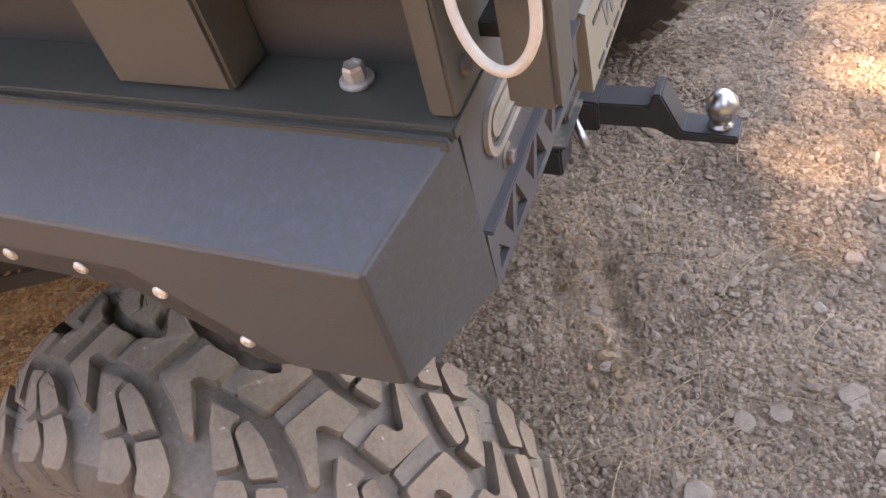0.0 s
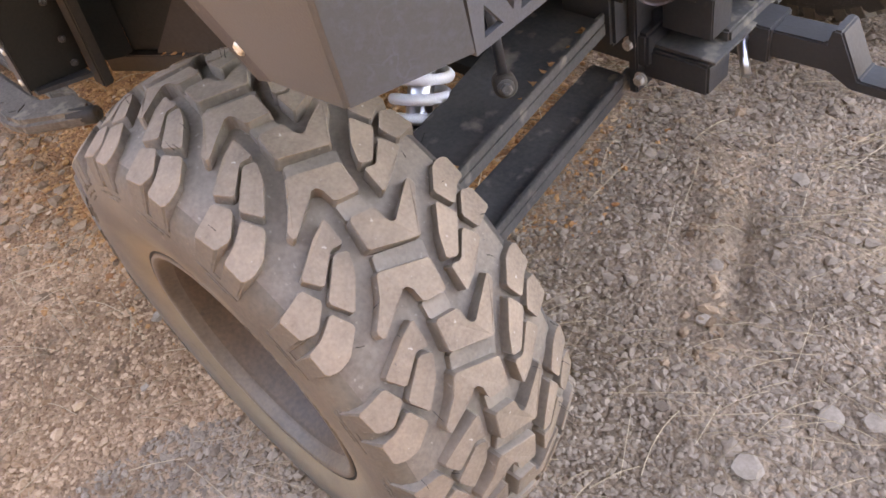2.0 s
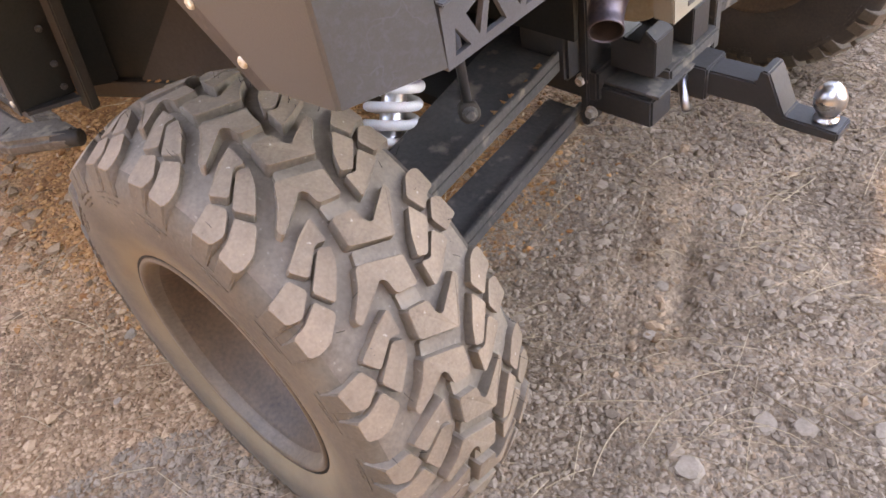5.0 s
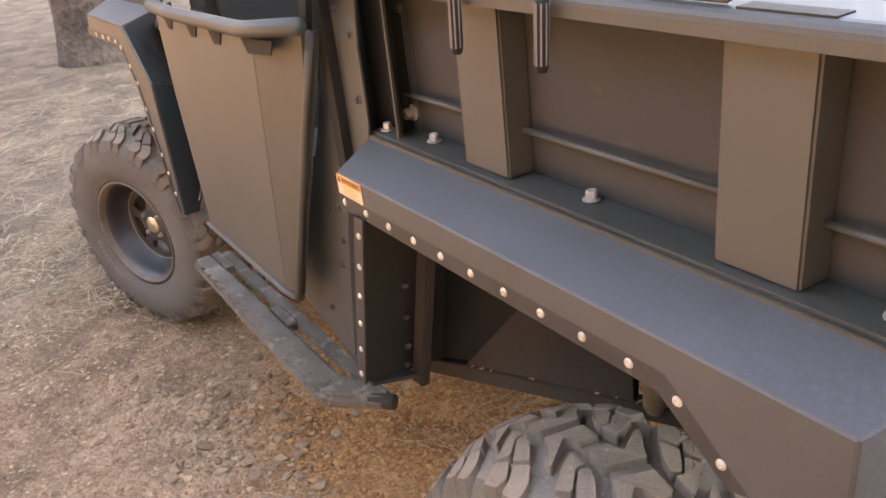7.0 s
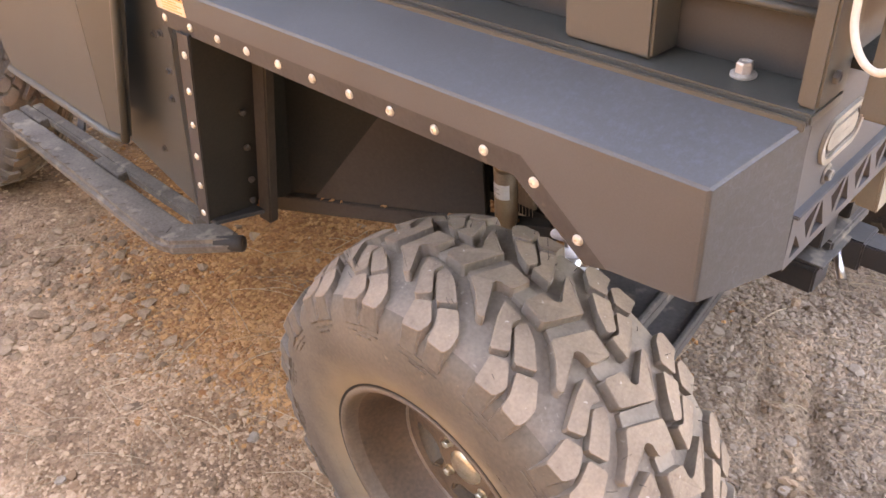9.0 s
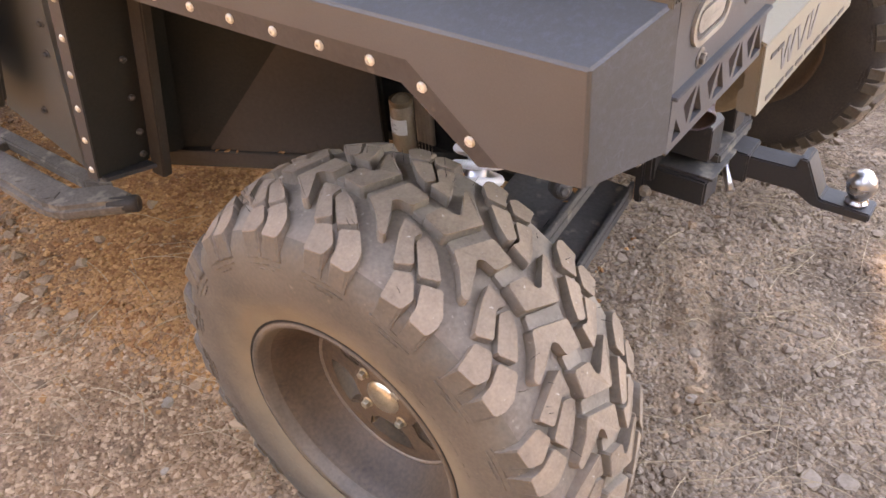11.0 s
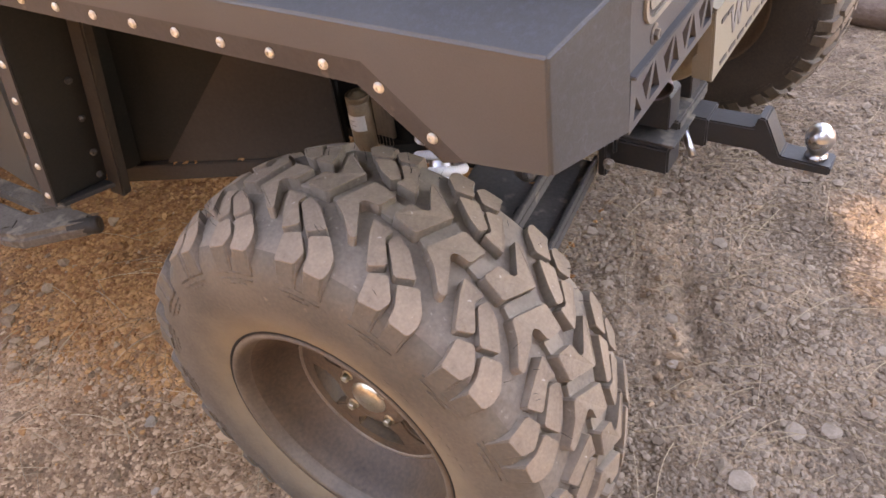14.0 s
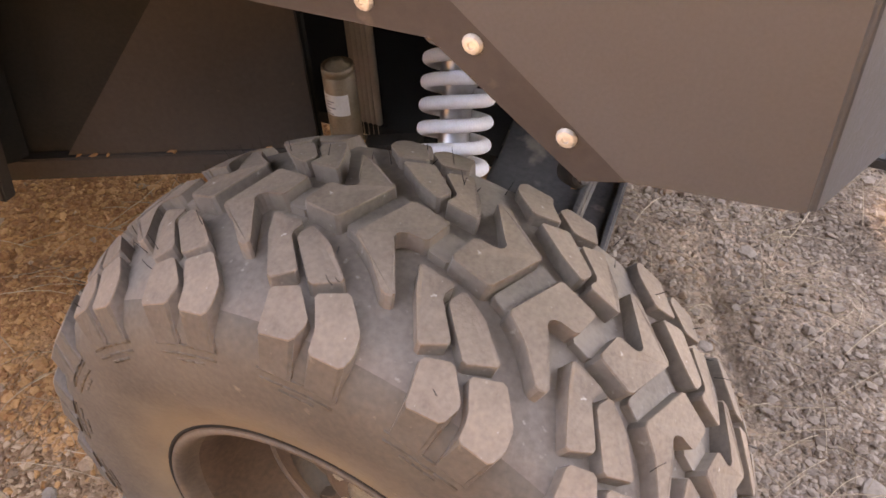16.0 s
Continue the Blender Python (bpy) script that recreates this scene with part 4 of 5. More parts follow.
for k in range(9):
    a0, a1 = radians(-140 + 12 * k), radians(-128 + 12 * k)
    q = [(-0.056 + 0.0215 * math.cos(a), 0.380 + 0.0215 * math.sin(a), z) for a, z in ((a0, 0.580), (a1, 0.580), (a1, 0.550), (a0, 0.550))]
    bm.faces.new([bm.verts.new(p) for p in q])
PLAB = part("paper_label", bm, LABEL, RES)
for z, a0, a1 in ((0.576, -134, -112), (0.571, -134, -84), (0.567, -134, -96), (0.562, -134, -80), (0.557, -134, -104), (0.553, -134, -90)):
    bm = bmesh.new()
    for k in range(4):
        b0, b1 = radians(a0 + (a1 - a0) * k / 4), radians(a0 + (a1 - a0) * (k + 1) / 4)
        q = [(-0.056 + 0.0218 * math.cos(a), 0.380 + 0.0218 * math.sin(a), zz) for a, zz in ((b0, z), (b1, z), (b1, z - 0.0018), (b0, z - 0.0018))]
        bm.faces.new([bm.verts.new(p) for p in q])
    part("text_bar", bm, DARKGREY, PLAB)
for k in range(5):
    part("ridged_tube", tube([(-0.085 + 0.008 * k, 0.455, 0.45), (-0.085 + 0.008 * k, 0.455, 0.93)], 0.0052, 8), ALU, VEH, smooth=True)

# wheel well and rocker
part("well_panel", sheet([(-0.46, 0.190, 0.475), (-0.105, 0.385, 0.475), (-0.105, 0.385, 0.935), (-0.37, 0.190, 0.935)], (0, 0.006, 0)), BLACK, VEH)
part("well_gusset", sheet([(-0.402, 0.209, 0.487), (-0.095, 0.366, 0.487), (-0.095, 0.356, 0.905)], (0, 0.004, 0)), SOOT, VEH)
part("well_roof", box(-0.40, 0.42, 0.098, 0.72, 0.935, 0.945), BLACK, VEH)
# roof, box and fender added to keep light off the far wheel
part("far_occluder_roof", box(-0.40, 0.45, 0.90, 1.46, 0.935, 0.945), BLACK, VEH)
part("occluder_block", box(-0.45, 0.24, 0.95, 1.27, 0.49, 0.93, 0.03), SOOT, VEH)
part("far_fender", box(-0.405, 0.50, 1.46, 1.58, 0.85, 1.0, 0.006), PAINT, VEH)
part("well_back", box(0.0, 0.30, 0.60, 0.61, 0.55, 0.935), BLACK, VEH)
part("well_sill", sheet([(-0.50, 0.150, 0.452), (0.02, 0.420, 0.452), (0.02, 0.455, 0.452), (-0.50, 0.190, 0.452)], (0, 0, 0.034), 0.002), SOOT, VEH)
rng = random.Random(33)
for k in range(9):
    f = rng.random() ** 0.6
    bm = bmesh.new()
    r = rng.uniform(0.002, 0.006)
    bmesh.ops.create_icosphere(bm, subdivisions=1, radius=r)
    for v in bm.verts:
        v.co = Vector((v.co.x * rng.uniform(0.9, 1.8), v.co.y, v.co.z * 0.6)) + Vector((-0.44 + 0.40 * f, 0.193 + 0.208 * f + rng.uniform(-0.012, 0.004), 0.4865 + r * 0.3))
    part("dirt_clod", bm, SOILST, VEH)


def lean(z):
    return -0.445 + (z - 0.53) * 0.28


PAN = part("side_panel", sheet([(-0.887, 0.078, 0.506), (-0.652, 0.078, 0.436), (-0.613, 0.078, 0.602), (-0.558, 0.078, 0.828), (-0.50, 0.078, 0.930), (-0.426, 0.078, 0.990), (-0.415, 0.078, 1.030), (-0.414, 0.078, 1.156), (-0.401, 0.078, 1.235), (-0.511, 0.078, 1.235), (-0.62, 0.078, 0.988), (-0.803, 0.078, 0.685)], (0, 0.004, 0)), PAINT, VEH, "dark panel behind the door")
ret = bmesh.new()
rv = [ret.verts.new(p) for p in ((-0.651, 0.0775, 0.438), (-0.557, 0.0775, 0.828), (-0.50, 0.0775, 0.930), (-0.430, 0.06, 0.945), (lean(0.905) - 0.016, 0.0005, 0.905), (lean(0.53) - 0.016, 0.0005, 0.526))]
for q in ((0, 1, 4, 5), (1, 2, 3, 4)):
    ret.faces.new([rv[k] for k in q])
bmesh.ops.solidify(ret, geom=ret.faces[:], thickness=0.003)
part("panel_return", ret, PAINT, PAN)
WF = part("well_front", sheet([(lean(0.53) + 0.012, 0.0, 0.53), (-0.425, 0.098, 0.520), (-0.318, 0.098, 0.90), (lean(0.905) + 0.012, 0.0, 0.905)], (-0.004, 0, 0)), BLACK, VEH)
part("well_bracket", sheet([(-0.436, 0.004, 0.524), (-0.430, 0.094, 0.512), (-0.400, 0.094, 0.512), (-0.420, 0.004, 0.524)], (0, 0, 0.008), 0.001), CHASSIS, WF)
part("well_post", sheet([(-0.436, 0.098, 0.485), (-0.398, 0.098, 0.485), (-0.286, 0.098, 0.90), (-0.322, 0.098, 0.90)], (0, 0.020, 0), 0.003), SOOT, WF)
for x, y, z in ((-0.390, 0.075, 0.60), (-0.385, 0.078, 0.665), (-0.365, 0.074, 0.74), (-0.405, 0.076, 0.55)):
    part("well_rivet", rivet((x + 0.004, y, z), (1, -0.3, 0), 0.006, 0.004), CHASSIS, WF)
part("well_flange", sheet([(lean(0.53) - 0.018, -0.001, 0.525), (lean(0.53) + 0.012, -0.001, 0.525), (lean(0.905) + 0.012, -0.001, 0.905), (lean(0.905) - 0.018, -0.001, 0.905)], (0, -0.003, 0)), CHASSIS, VEH)
for i in range(6):
    z = 0.548 + 0.0645 * i
    part("rivet", rivet((lean(z), -0.004, z)), RIVET, VEH)
part("well_inner", sheet([(-0.47, 0.118, 0.50), (-0.455, 0.188, 0.48), (-0.365, 0.188, 0.90), (-0.385, 0.118, 0.90)], (-0.004, 0, 0)), BLACK, VEH)


# door
def slab_xz(pts, y, t, bevel=0.002):
    return sheet([(x, y, z) for x, z in pts], (0, t, 0), bevel)


DOOR = part("door", slab_xz([(-1.268, 1.168), (-1.275, 0.95), (-1.252, 0.605), (-0.770, 0.595), (-0.662, 1.172)], -0.002, 0.016), PAINT, VEH, "closed dark half door")
part("door_rear_face", sheet([(-0.662, -0.002, 1.168), (-0.770, -0.002, 0.595), (-0.731, 0.009, 0.594), (-0.500, 0.044, 1.180)], (0.002, 0.014, 0)), PAINT, DOOR)
part("door_edge", tube([(-0.731, 0.008, 0.588), (-0.664, 0.018, 0.770), (-0.555, 0.034, 1.050), (-0.497, 0.040, 1.180)], 0.0085, 12), PAINT, DOOR, smooth=True)
part("door_hem", tube([(-1.258, -0.004, 0.607), (-0.772, -0.004, 0.596), (-0.733, 0.006, 0.592)], 0.008, 10), PAINT, DOOR, smooth=True)
part("door_rail", tube([(-1.275, -0.006, 1.170), (-1.10, -0.010, 1.168), (-0.70, -0.012, 1.176), (-0.655, -0.011, 1.179), (-0.46, 0.004, 1.200)], 0.0150, 18), PAINT, DOOR, smooth=True)
for x0, x1, z0, z1, d in ((-0.712, -0.562, 1.156, 1.166, 0.026), (-0.895, -0.819, 1.152, 1.155, 0.026), (-1.038, -0.967, 1.151, 1.153, 0.026), (-1.198, -1.135, 1.152, 1.152, 0.026)):
    part("door_notch", sheet([(x0, -0.0045, z0), (x1, -0.0045, z1), (x1 - 0.018, -0.0045, z1 - d), (x0 + 0.022, -0.0045, z0 - d)], (0, 0.002, 0)), BLACK, DOOR, "dark cutout under the rail")
# dark strip in the gap behind the door's rear edge, and the black body side behind it
part("door_gap_strip", sheet([(-0.84, 0.035, 0.56), (-0.80, 0.035, 0.56), (-0.672, 0.035, 0.821), (-0.572, 0.035, 1.019), (-0.507, 0.035, 1.178), (-0.480, 0.035, 1.243), (-0.47, 0.035, 1.30), (-0.50, 0.035, 1.30), (-0.54, 0.035, 1.12)], (0, 0.012, 0)), BLACK, VEH)
part("cab_opening_rim", tube([(-1.46, 0.05, 1.19), (-1.40, 0.02, 1.215), (-1.30, 0.02, 1.225)], 0.028, 10), BLACK, VEH, smooth=True)

# step bar
STEP = part("step_bar", sheet([(-1.52, -0.014, 0.372), (-0.66, -0.034, 0.372), (-0.615, -0.024, 0.372), (-0.515, 0.070, 0.372), (-0.535, 0.100, 0.372), (-0.600, 0.098, 0.372), (-0.655, 0.046, 0.372), (-1.52, 0.046, 0.372)], (0, 0, 0.034), 0.010), TREADP, VEH, "dusty flat side step of black steel")
part("inner_rail", sheet([(-1.50, 0.068, 0.380), (-0.655, 0.066, 0.380), (-0.603, 0.099, 0.380), (-1.50, 0.099, 0.380)], (0, 0, 0.026), 0.004), TREADP, STEP)
for x0, x1 in ((-1.52, -1.385), (-1.070, -0.950)):
    part("cross_plate", box(x0, x1, 0.044, 0.070, 0.384, 0.4045, 0.002), TREADP, STEP)
zig = []
for k in range(15):
    zig += [(-1.47 + 0.055 * k, -0.014), (-1.47 + 0.055 * k + 0.034, -0.014), (-1.47 + 0.055 * k + 0.042, -0.004), (-1.47 + 0.055 * k + 0.051, -0.004)]
part("grip_strip", sheet([(x, y, 0.4045) for x, y in zig] + [(-0.66, 0.016, 0.4045), (-1.47, 0.016, 0.4045)], (0, 0, 0.0035)), TREADP, STEP, "raised jagged grip strip")
part("end_cap", lathe([(0.016, -0.05), (0.0175, -0.005), (0.0175, 0.006), (0.015, 0.010), (0.005, 0.008), (0, 0.007)], 24, (-0.520, 0.086, 0.390), (0.78, 0.62, 0)), SOOT, STEP, "round black end cap", True)
for x in (-0.66, -1.25):
    part("step_hanger", sheet([(x, 0.095, 0.385), (x - 0.035, 0.095, 0.385), (x - 0.05, 0.16, 0.53), (x - 0.01, 0.16, 0.53)], (0, 0.008, 0.004)), CHASSIS, STEP)

# front flare
FL = part("front_flare", sheet([(-2.189, 0.015, 1.063), (-1.742, 0.015, 1.067), (-1.575, 0.015, 0.928), (-1.612, 0.018, 0.512), (-1.640, 0.018, 0.513), (-1.665, 0.015, 0.640), (-1.700, 0.015, 0.770), (-1.735, 0.015, 0.895), (-1.800, 0.015, 0.985), (-1.850, 0.015, 1.000), (-2.230, 0.015, 0.997)], (0, 0.006, 0)), PAINT, VEH, "dark folded front fender flare")
fb = bmesh.new()
fv = [fb.verts.new(p) for p in ((-1.741, 0.016, 1.0675), (-1.574, 0.016, 0.928), (-1.612, 0.019, 0.512), (-1.800, 0.190, 0.440), (-1.762, 0.190, 0.853), (-1.805, 0.190, 1.105))]
fb.faces.new((fv[0], fv[1], fv[4], fv[5]))
fb.faces.new((fv[1], fv[2], fv[3], fv[4]))
bmesh.ops.solidify(fb, geom=fb.faces[:], thickness=0.003)
part("flare_return", fb, PAINT, FL)
part("flare_top", sheet([(-2.189, 0.016, 1.0645), (-1.742, 0.016, 1.0685), (-1.788, 0.140, 1.0935), (-2.37, 0.140, 1.082)], (0, 0, 0.003)), FENDER, FL)
part("flare_body", box(-2.35, -1.81, 0.141, 0.20, 0.80, 1.085, 0.004), SOOT, FL)
part("flare_edge", sheet([(-2.235, 0.013, 1.020), (-1.86, 0.013, 1.024), (-1.800, 0.013, 1.008), (-1.722, 0.013, 0.905), (-1.688, 0.013, 0.770), (-1.652, 0.013, 0.640), (-1.626, 0.013, 0.512), (-1.648, 0.013, 0.513), (-1.672, 0.013, 0.640), (-1.710, 0.013, 0.780), (-1.745, 0.013, 0.905), (-1.81, 0.013, 0.988), (-1.86, 0.013, 1.0), (-2.235, 0.013, 0.996)], (0, 0.0018, 0)), CHASSIS, FL)
for x, z in ((-2.12, 1.010), (-2.03, 1.012), (-1.95, 1.015), (-1.87, 1.016), (-1.815, 1.004), (-1.765, 0.955), (-1.728, 0.910), (-1.708, 0.835), (-1.690, 0.775), (-1.668, 0.70), (-1.652, 0.645), (-1.630, 0.585)):
    part("rivet", rivet((x + 0.012, 0.013, z), r=0.007), RIVET, FL)

# bed interior, cab interior
part("bed_floor", box(-0.47, 0.55, 0.152, 1.43, 1.03, 1.04), BLACK, VEH)
part("bed_far_wall", box(-0.47, 0.55, 1.432, 1.44, 1.03, 1.26), BLACK, VEH)
part("bed_front_wall", box(-0.48, -0.472, 0.152, 1.43, 0.95, 1.30), BLACK, VEH)
part("cab_floor", box(-1.6, -0.49, 0.105, 1.55, 0.52, 0.54), BLACK, VEH)
part("cab_back", box(-0.52, -0.49, 0.06, 1.52, 0.52, 1.30), BLACK, VEH)
part("far_side", sheet([(-1.55, 1.555, 0.52), (-0.42, 1.555, 0.52), (-0.40, 1.555, 1.25), (-0.45, 1.555, 1.20), (-1.30, 1.555, 1.17), (-1.55, 1.555, 1.08)], (0, 0.012, 0)), PAINT, VEH)
part("hood", sheet([(-1.60, 0.10, 1.10), (-1.60, 1.48, 1.10), (-2.45, 1.40, 0.93), (-2.45, 0.18, 0.93)], (0, 0, -0.03), 0.006), PAINT, VEH)
part("cowl_side", sheet([(-2.34, 0.150, 1.07), (-1.78, 0.150, 1.07), (-1.74, 0.150, 1.22), (-1.90, 0.150, 1.26), (-2.29, 0.150, 1.17)], (0, 0.006, 0), 0.001), PAINT, VEH)
part("nose", box(-2.48, -1.62, 0.42, 1.16, 0.42, 0.90, 0.02), SOOT, VEH)
part("far_front_flare", box(-2.30, -1.55, 1.40, 1.57, 1.00, 1.06, 0.006), PAINT, VEH)
part("dashboard", box(-1.75, -1.55, 0.22, 1.52, 0.55, 1.20, 0.03), BLACK, VEH)
part("seat_back", box(-0.72, -0.56, 0.12, 0.72, 0.80, 1.42, 0.04), BLACK, VEH, "black padded seat back")
part("seat_cushion", box(-1.10, -0.60, 0.12, 0.72, 0.68, 0.84, 0.04), BLACK, VEH, "black padded seat cushion")


part("strap_tag", sheet([(-0.905, 0.30, 1.212), (-0.872, 0.30, 1.214), (-0.868, 0.302, 1.145), (-0.886, 0.302, 1.138), (-0.897, 0.302, 1.146)], (0, 0.003, 0), 0.001), LABEL, VEH, "pale fabric strap tag")


def square_tube(x0, x1, y0, y1, z0, z1, wall):
    """A hollow square tube along x, open at its end."""
    bm = bmesh.new()
    rings = []
    for x, d in ((x0, 0), (x1, 0), (x1, wall), (x0, wall)):
        rings.append([bm.verts.new(p) for p in ((x, y0 + d, z0 + d), (x, y1 - d, z0 + d), (x, y1 - d, z1 - d), (x, y0 + d, z1 - d))])
    for r, q in zip(rings, rings[1:] + rings[:1]):
        for k in range(4):
            bm.faces.new((r[k], r[(k + 1) % 4], q[(k + 1) % 4], q[k]))
    return bm


part("rack_tube", square_tube(-0.30, 0.115, 0.47, 0.515, 1.190, 1.235, 0.003), CHASSIS, VEH, "black square steel tube in the bed")
part("rack_tube", square_tube(-0.30, 0.46, 0.86, 0.905, 1.165, 1.210, 0.003), CHASSIS, VEH, "black square steel tube in the bed")


def latch(x):
    """A spring latch on the rail: yellow zinc crank with a ribbed black grip that hangs over the side."""
    bent = tube([(x, 0.110, 1.305), (x, 0.075, 1.308), (x - 0.001, 0.060, 1.300), (x - 0.002, 0.056, 1.275), (x - 0.002, 0.056, 1.262)], 0.006, 12)
    l = part("latch_crank", bent, YELLOWZ, VEH, "yellow zinc latch crank", True)
    grip = tube([(x - 0.002, 0.056, 1.275), (x - 0.003, 0.056, 1.262), (x - 0.008, 0.056, 1.20), (x - 0.0085, 0.056, 1.192)], [0.0068, 0.0078, 0.0078, 0.006], 16)
    g = part("latch_grip", grip, BLACK, l, "ribbed black rubber grip", True)
    for k in range(8):
        a = 2 * math.pi * k / 8
        dx, dy = 0.0078 * math.cos(a), 0.0078 * math.sin(a)
        part("grip_rib", tube([(x - 0.003 + dx, 0.056 + dy, 1.268), (x - 0.008 + dx, 0.056 + dy, 1.20)], 0.0011, 6), DARKGREY, l)
    return l


latch(-0.088)
latch(0.076)
part("latch_body", box(0.098, 0.175, 0.092, 0.128, 1.278, 1.284, 0.002), PAINT, VEH)
part("latch_stop", hex_bolt((0.135, 0.092, 1.290), (0, -1, 0), 0.007, 0.012, 0.010), YELLOWZ, VEH)
for x in (0.095, 0.172):
    part("latch_ear", box(x, x + 0.012, 0.090, 0.130, 1.285, 1.33, 0.004), BEZEL, VEH)
part("latch_bolt", tube([(0.075, 0.110, 1.310), (0.235, 0.110, 1.310)], 0.0075, 14), ALU, VEH, smooth=True)
co = [(0.102 + 0.068 * k / 144, 0.110 + 0.0115 * math.cos(2 * math.pi * k / 16), 1.310 + 0.0115 * math.sin(2 * math.pi * k / 16)) for k in range(145)]
part("latch_spring", tube(co, 0.0020, 8), REDP, VEH, "red coiled latch spring", True)
part("rail_bracket", sheet([(0.195, 0.084, 1.278), (0.290, 0.084, 1.278), (0.297, 0.084, 1.290), (0.280, 0.084, 1.318), (0.262, 0.084, 1.322), (0.242, 0.084, 1.312), (0.215, 0.084, 1.40), (0.195, 0.084, 1.40)], (0, 0.006, 0), 0.002), PAINT, VEH)

# warning sticker on the fender's front end
STK = part("warning_sticker", box(-0.403, -0.322, -0.0012, -0.0002, 0.933, 0.968), STICK, VEH, "orange and white warning sticker")
part("sticker_band", box(-0.403, -0.322, -0.0018, -0.0013, 0.954, 0.968), ORANGE, STK)
for i in range(4):
    part("text_bar", box(-0.384, -0.330 - 0.012 * (i % 2), -0.0018, -0.0013, 0.9365 + 0.0042 * i, 0.9380 + 0.0042 * i), ORANGE, STK)
part("warning_mark", sheet([(-0.399, -0.0018, 0.957), (-0.388, -0.0018, 0.957), (-0.3935, -0.0018, 0.9655)], (0, -0.0005, 0)), INK, STK)
cu = bpy.data.curves.new("warning_word", "FONT")
cu.body, cu.size, cu.extrude = "WARNING", 0.0125, 0.0002
tx = new("warning_word", cu)
tx.parent = STK
tx.rotation_euler = (radians(90), 0, 0)
tx.location = (-0.385, -0.0022, 0.9568)
cu.materials.append(INK)

# bolts of the side panel and bed front
for x, z in ((-0.474, 1.213), (-0.530, 1.176), (-0.432, 1.176), (-0.436, 1.066), (-0.597, 0.749), (-0.619, 0.687), (-0.618, 0.814), (-0.592, 0.822), (-0.72, 0.545)):
    part("panel_bolt", hex_bolt((x, 0.078, z), (0, -1, 0), 0.0055, 0.007, 0.0085), DUSTY, PAN)
part("side_bolt", hex_bolt((-0.370, 0.141, 1.041), (0, -1, 0), 0.010, 0.018, 0.014), ZINC, VEH)
part("side_bolt", hex_bolt((-0.366, 0.141, 1.213), (0, -1, 0), 0.008, 0.01, 0.011), PAINT, VEH)
for x in (-0.467, -0.428):
    part("pillar_bolt", hex_bolt((x, 0.052, 1.260), (0, -1, 0), 0.009, 0.010, 0.012), ZINC, VEH)
part("pillar_bracket", box(-0.490, -0.400, 0.052, 0.076, 1.238, 1.36, 0.004), PAINT, VEH)
part("pillar", box(-0.472, -0.372, 0.120, 0.146, 0.90, 1.32, 0.004), BLACK, VEH)

# ---- trees, timber, ground cover ----
PATCHES = [(0.93, 1.50, 0.06, 0.08), (0.80, 1.21, -0.01, 0.05), (0.83, 0.88, -0.015, 0.02), (0.86, 1.04, -0.02, 0.0)]


def lit(p):
    """Whether a leaf at p would stand in the way of a sun patch on the ground or on the heat shield."""
    k = p.z / SUN.z
    gx, gy = p.x - SUN.x * k, p.y - SUN.y * k
    if any(((gx - x) / (a + 0.08)) ** 2 + ((gy - y) / (b + 0.08)) ** 2 < 1 for x, y, a, b in PATCHES):
        return True
    k = (p.z - 0.764) / SUN.z
    gx, gy = p.x - SUN.x * k, p.y - SUN.y * k
    return 0.06 < gx < 0.30 and 0.60 < gy < 1.20


def shade_crown(rng, count, x0, x1, y0, y1, z0, z1):
    verts, faces = [], []
    while len(faces) < count:
        c = Vector((rng.uniform(x0, x1), rng.uniform(y0, y1), rng.uniform(z0, z1)))
        for _ in range(14):
            p = c + Vector((rng.gauss(0, 0.3), rng.gauss(0, 0.3), rng.gauss(0, 0.16)))
            d = Vector((rng.uniform(-1, 1), rng.uniform(-1, 1), rng.uniform(-0.5, 0.5))).normalized()
            w = d.cross(Vector((rng.uniform(-1, 1), rng.uniform(-1, 1), rng.uniform(-1, 1)))).normalized()
            a, b = d * rng.uniform(0.2, 0.34), w * rng.uniform(0.07, 0.12)
            if any(lit(q) for q in (p, p - a, p + a, p - b, p + b)):
                continue
            n = len(verts)
            verts += [p - a, p + b, p + a, p - b]
            faces.append((n, n + 1, n + 2, n + 3))
    me = bpy.data.meshes.new("crown")
    me.from_pydata([tuple(v) for v in verts], [], faces)
    me.materials.append(NEEDLE)
    return me


def trunk_mesh(rng, h, r):
    bm = bmesh.new()
    path = [(0.12 * math.sin(z * 0.6) * z / h, 0.1 * math.cos(z * 0.5) * z / h, z - 0.1) for z in (0, 0.15, 0.5, 1, 2, 3, 4, 5, h)]
    tube(path, [r * 1.35, r * 1.2, r * 1.05, r, r * 0.95, r * 0.9, r * 0.8, r * 0.7, r * 0.35], 28, bm)
    for v in bm.verts:
        f = 1 + 0.07 * noise.noise(Vector((v.co.x * 6, v.co.y * 6, v.co.z * 1.5)))
        v.co.x, v.co.y = v.co.x * f, v.co.y * f
    return bm


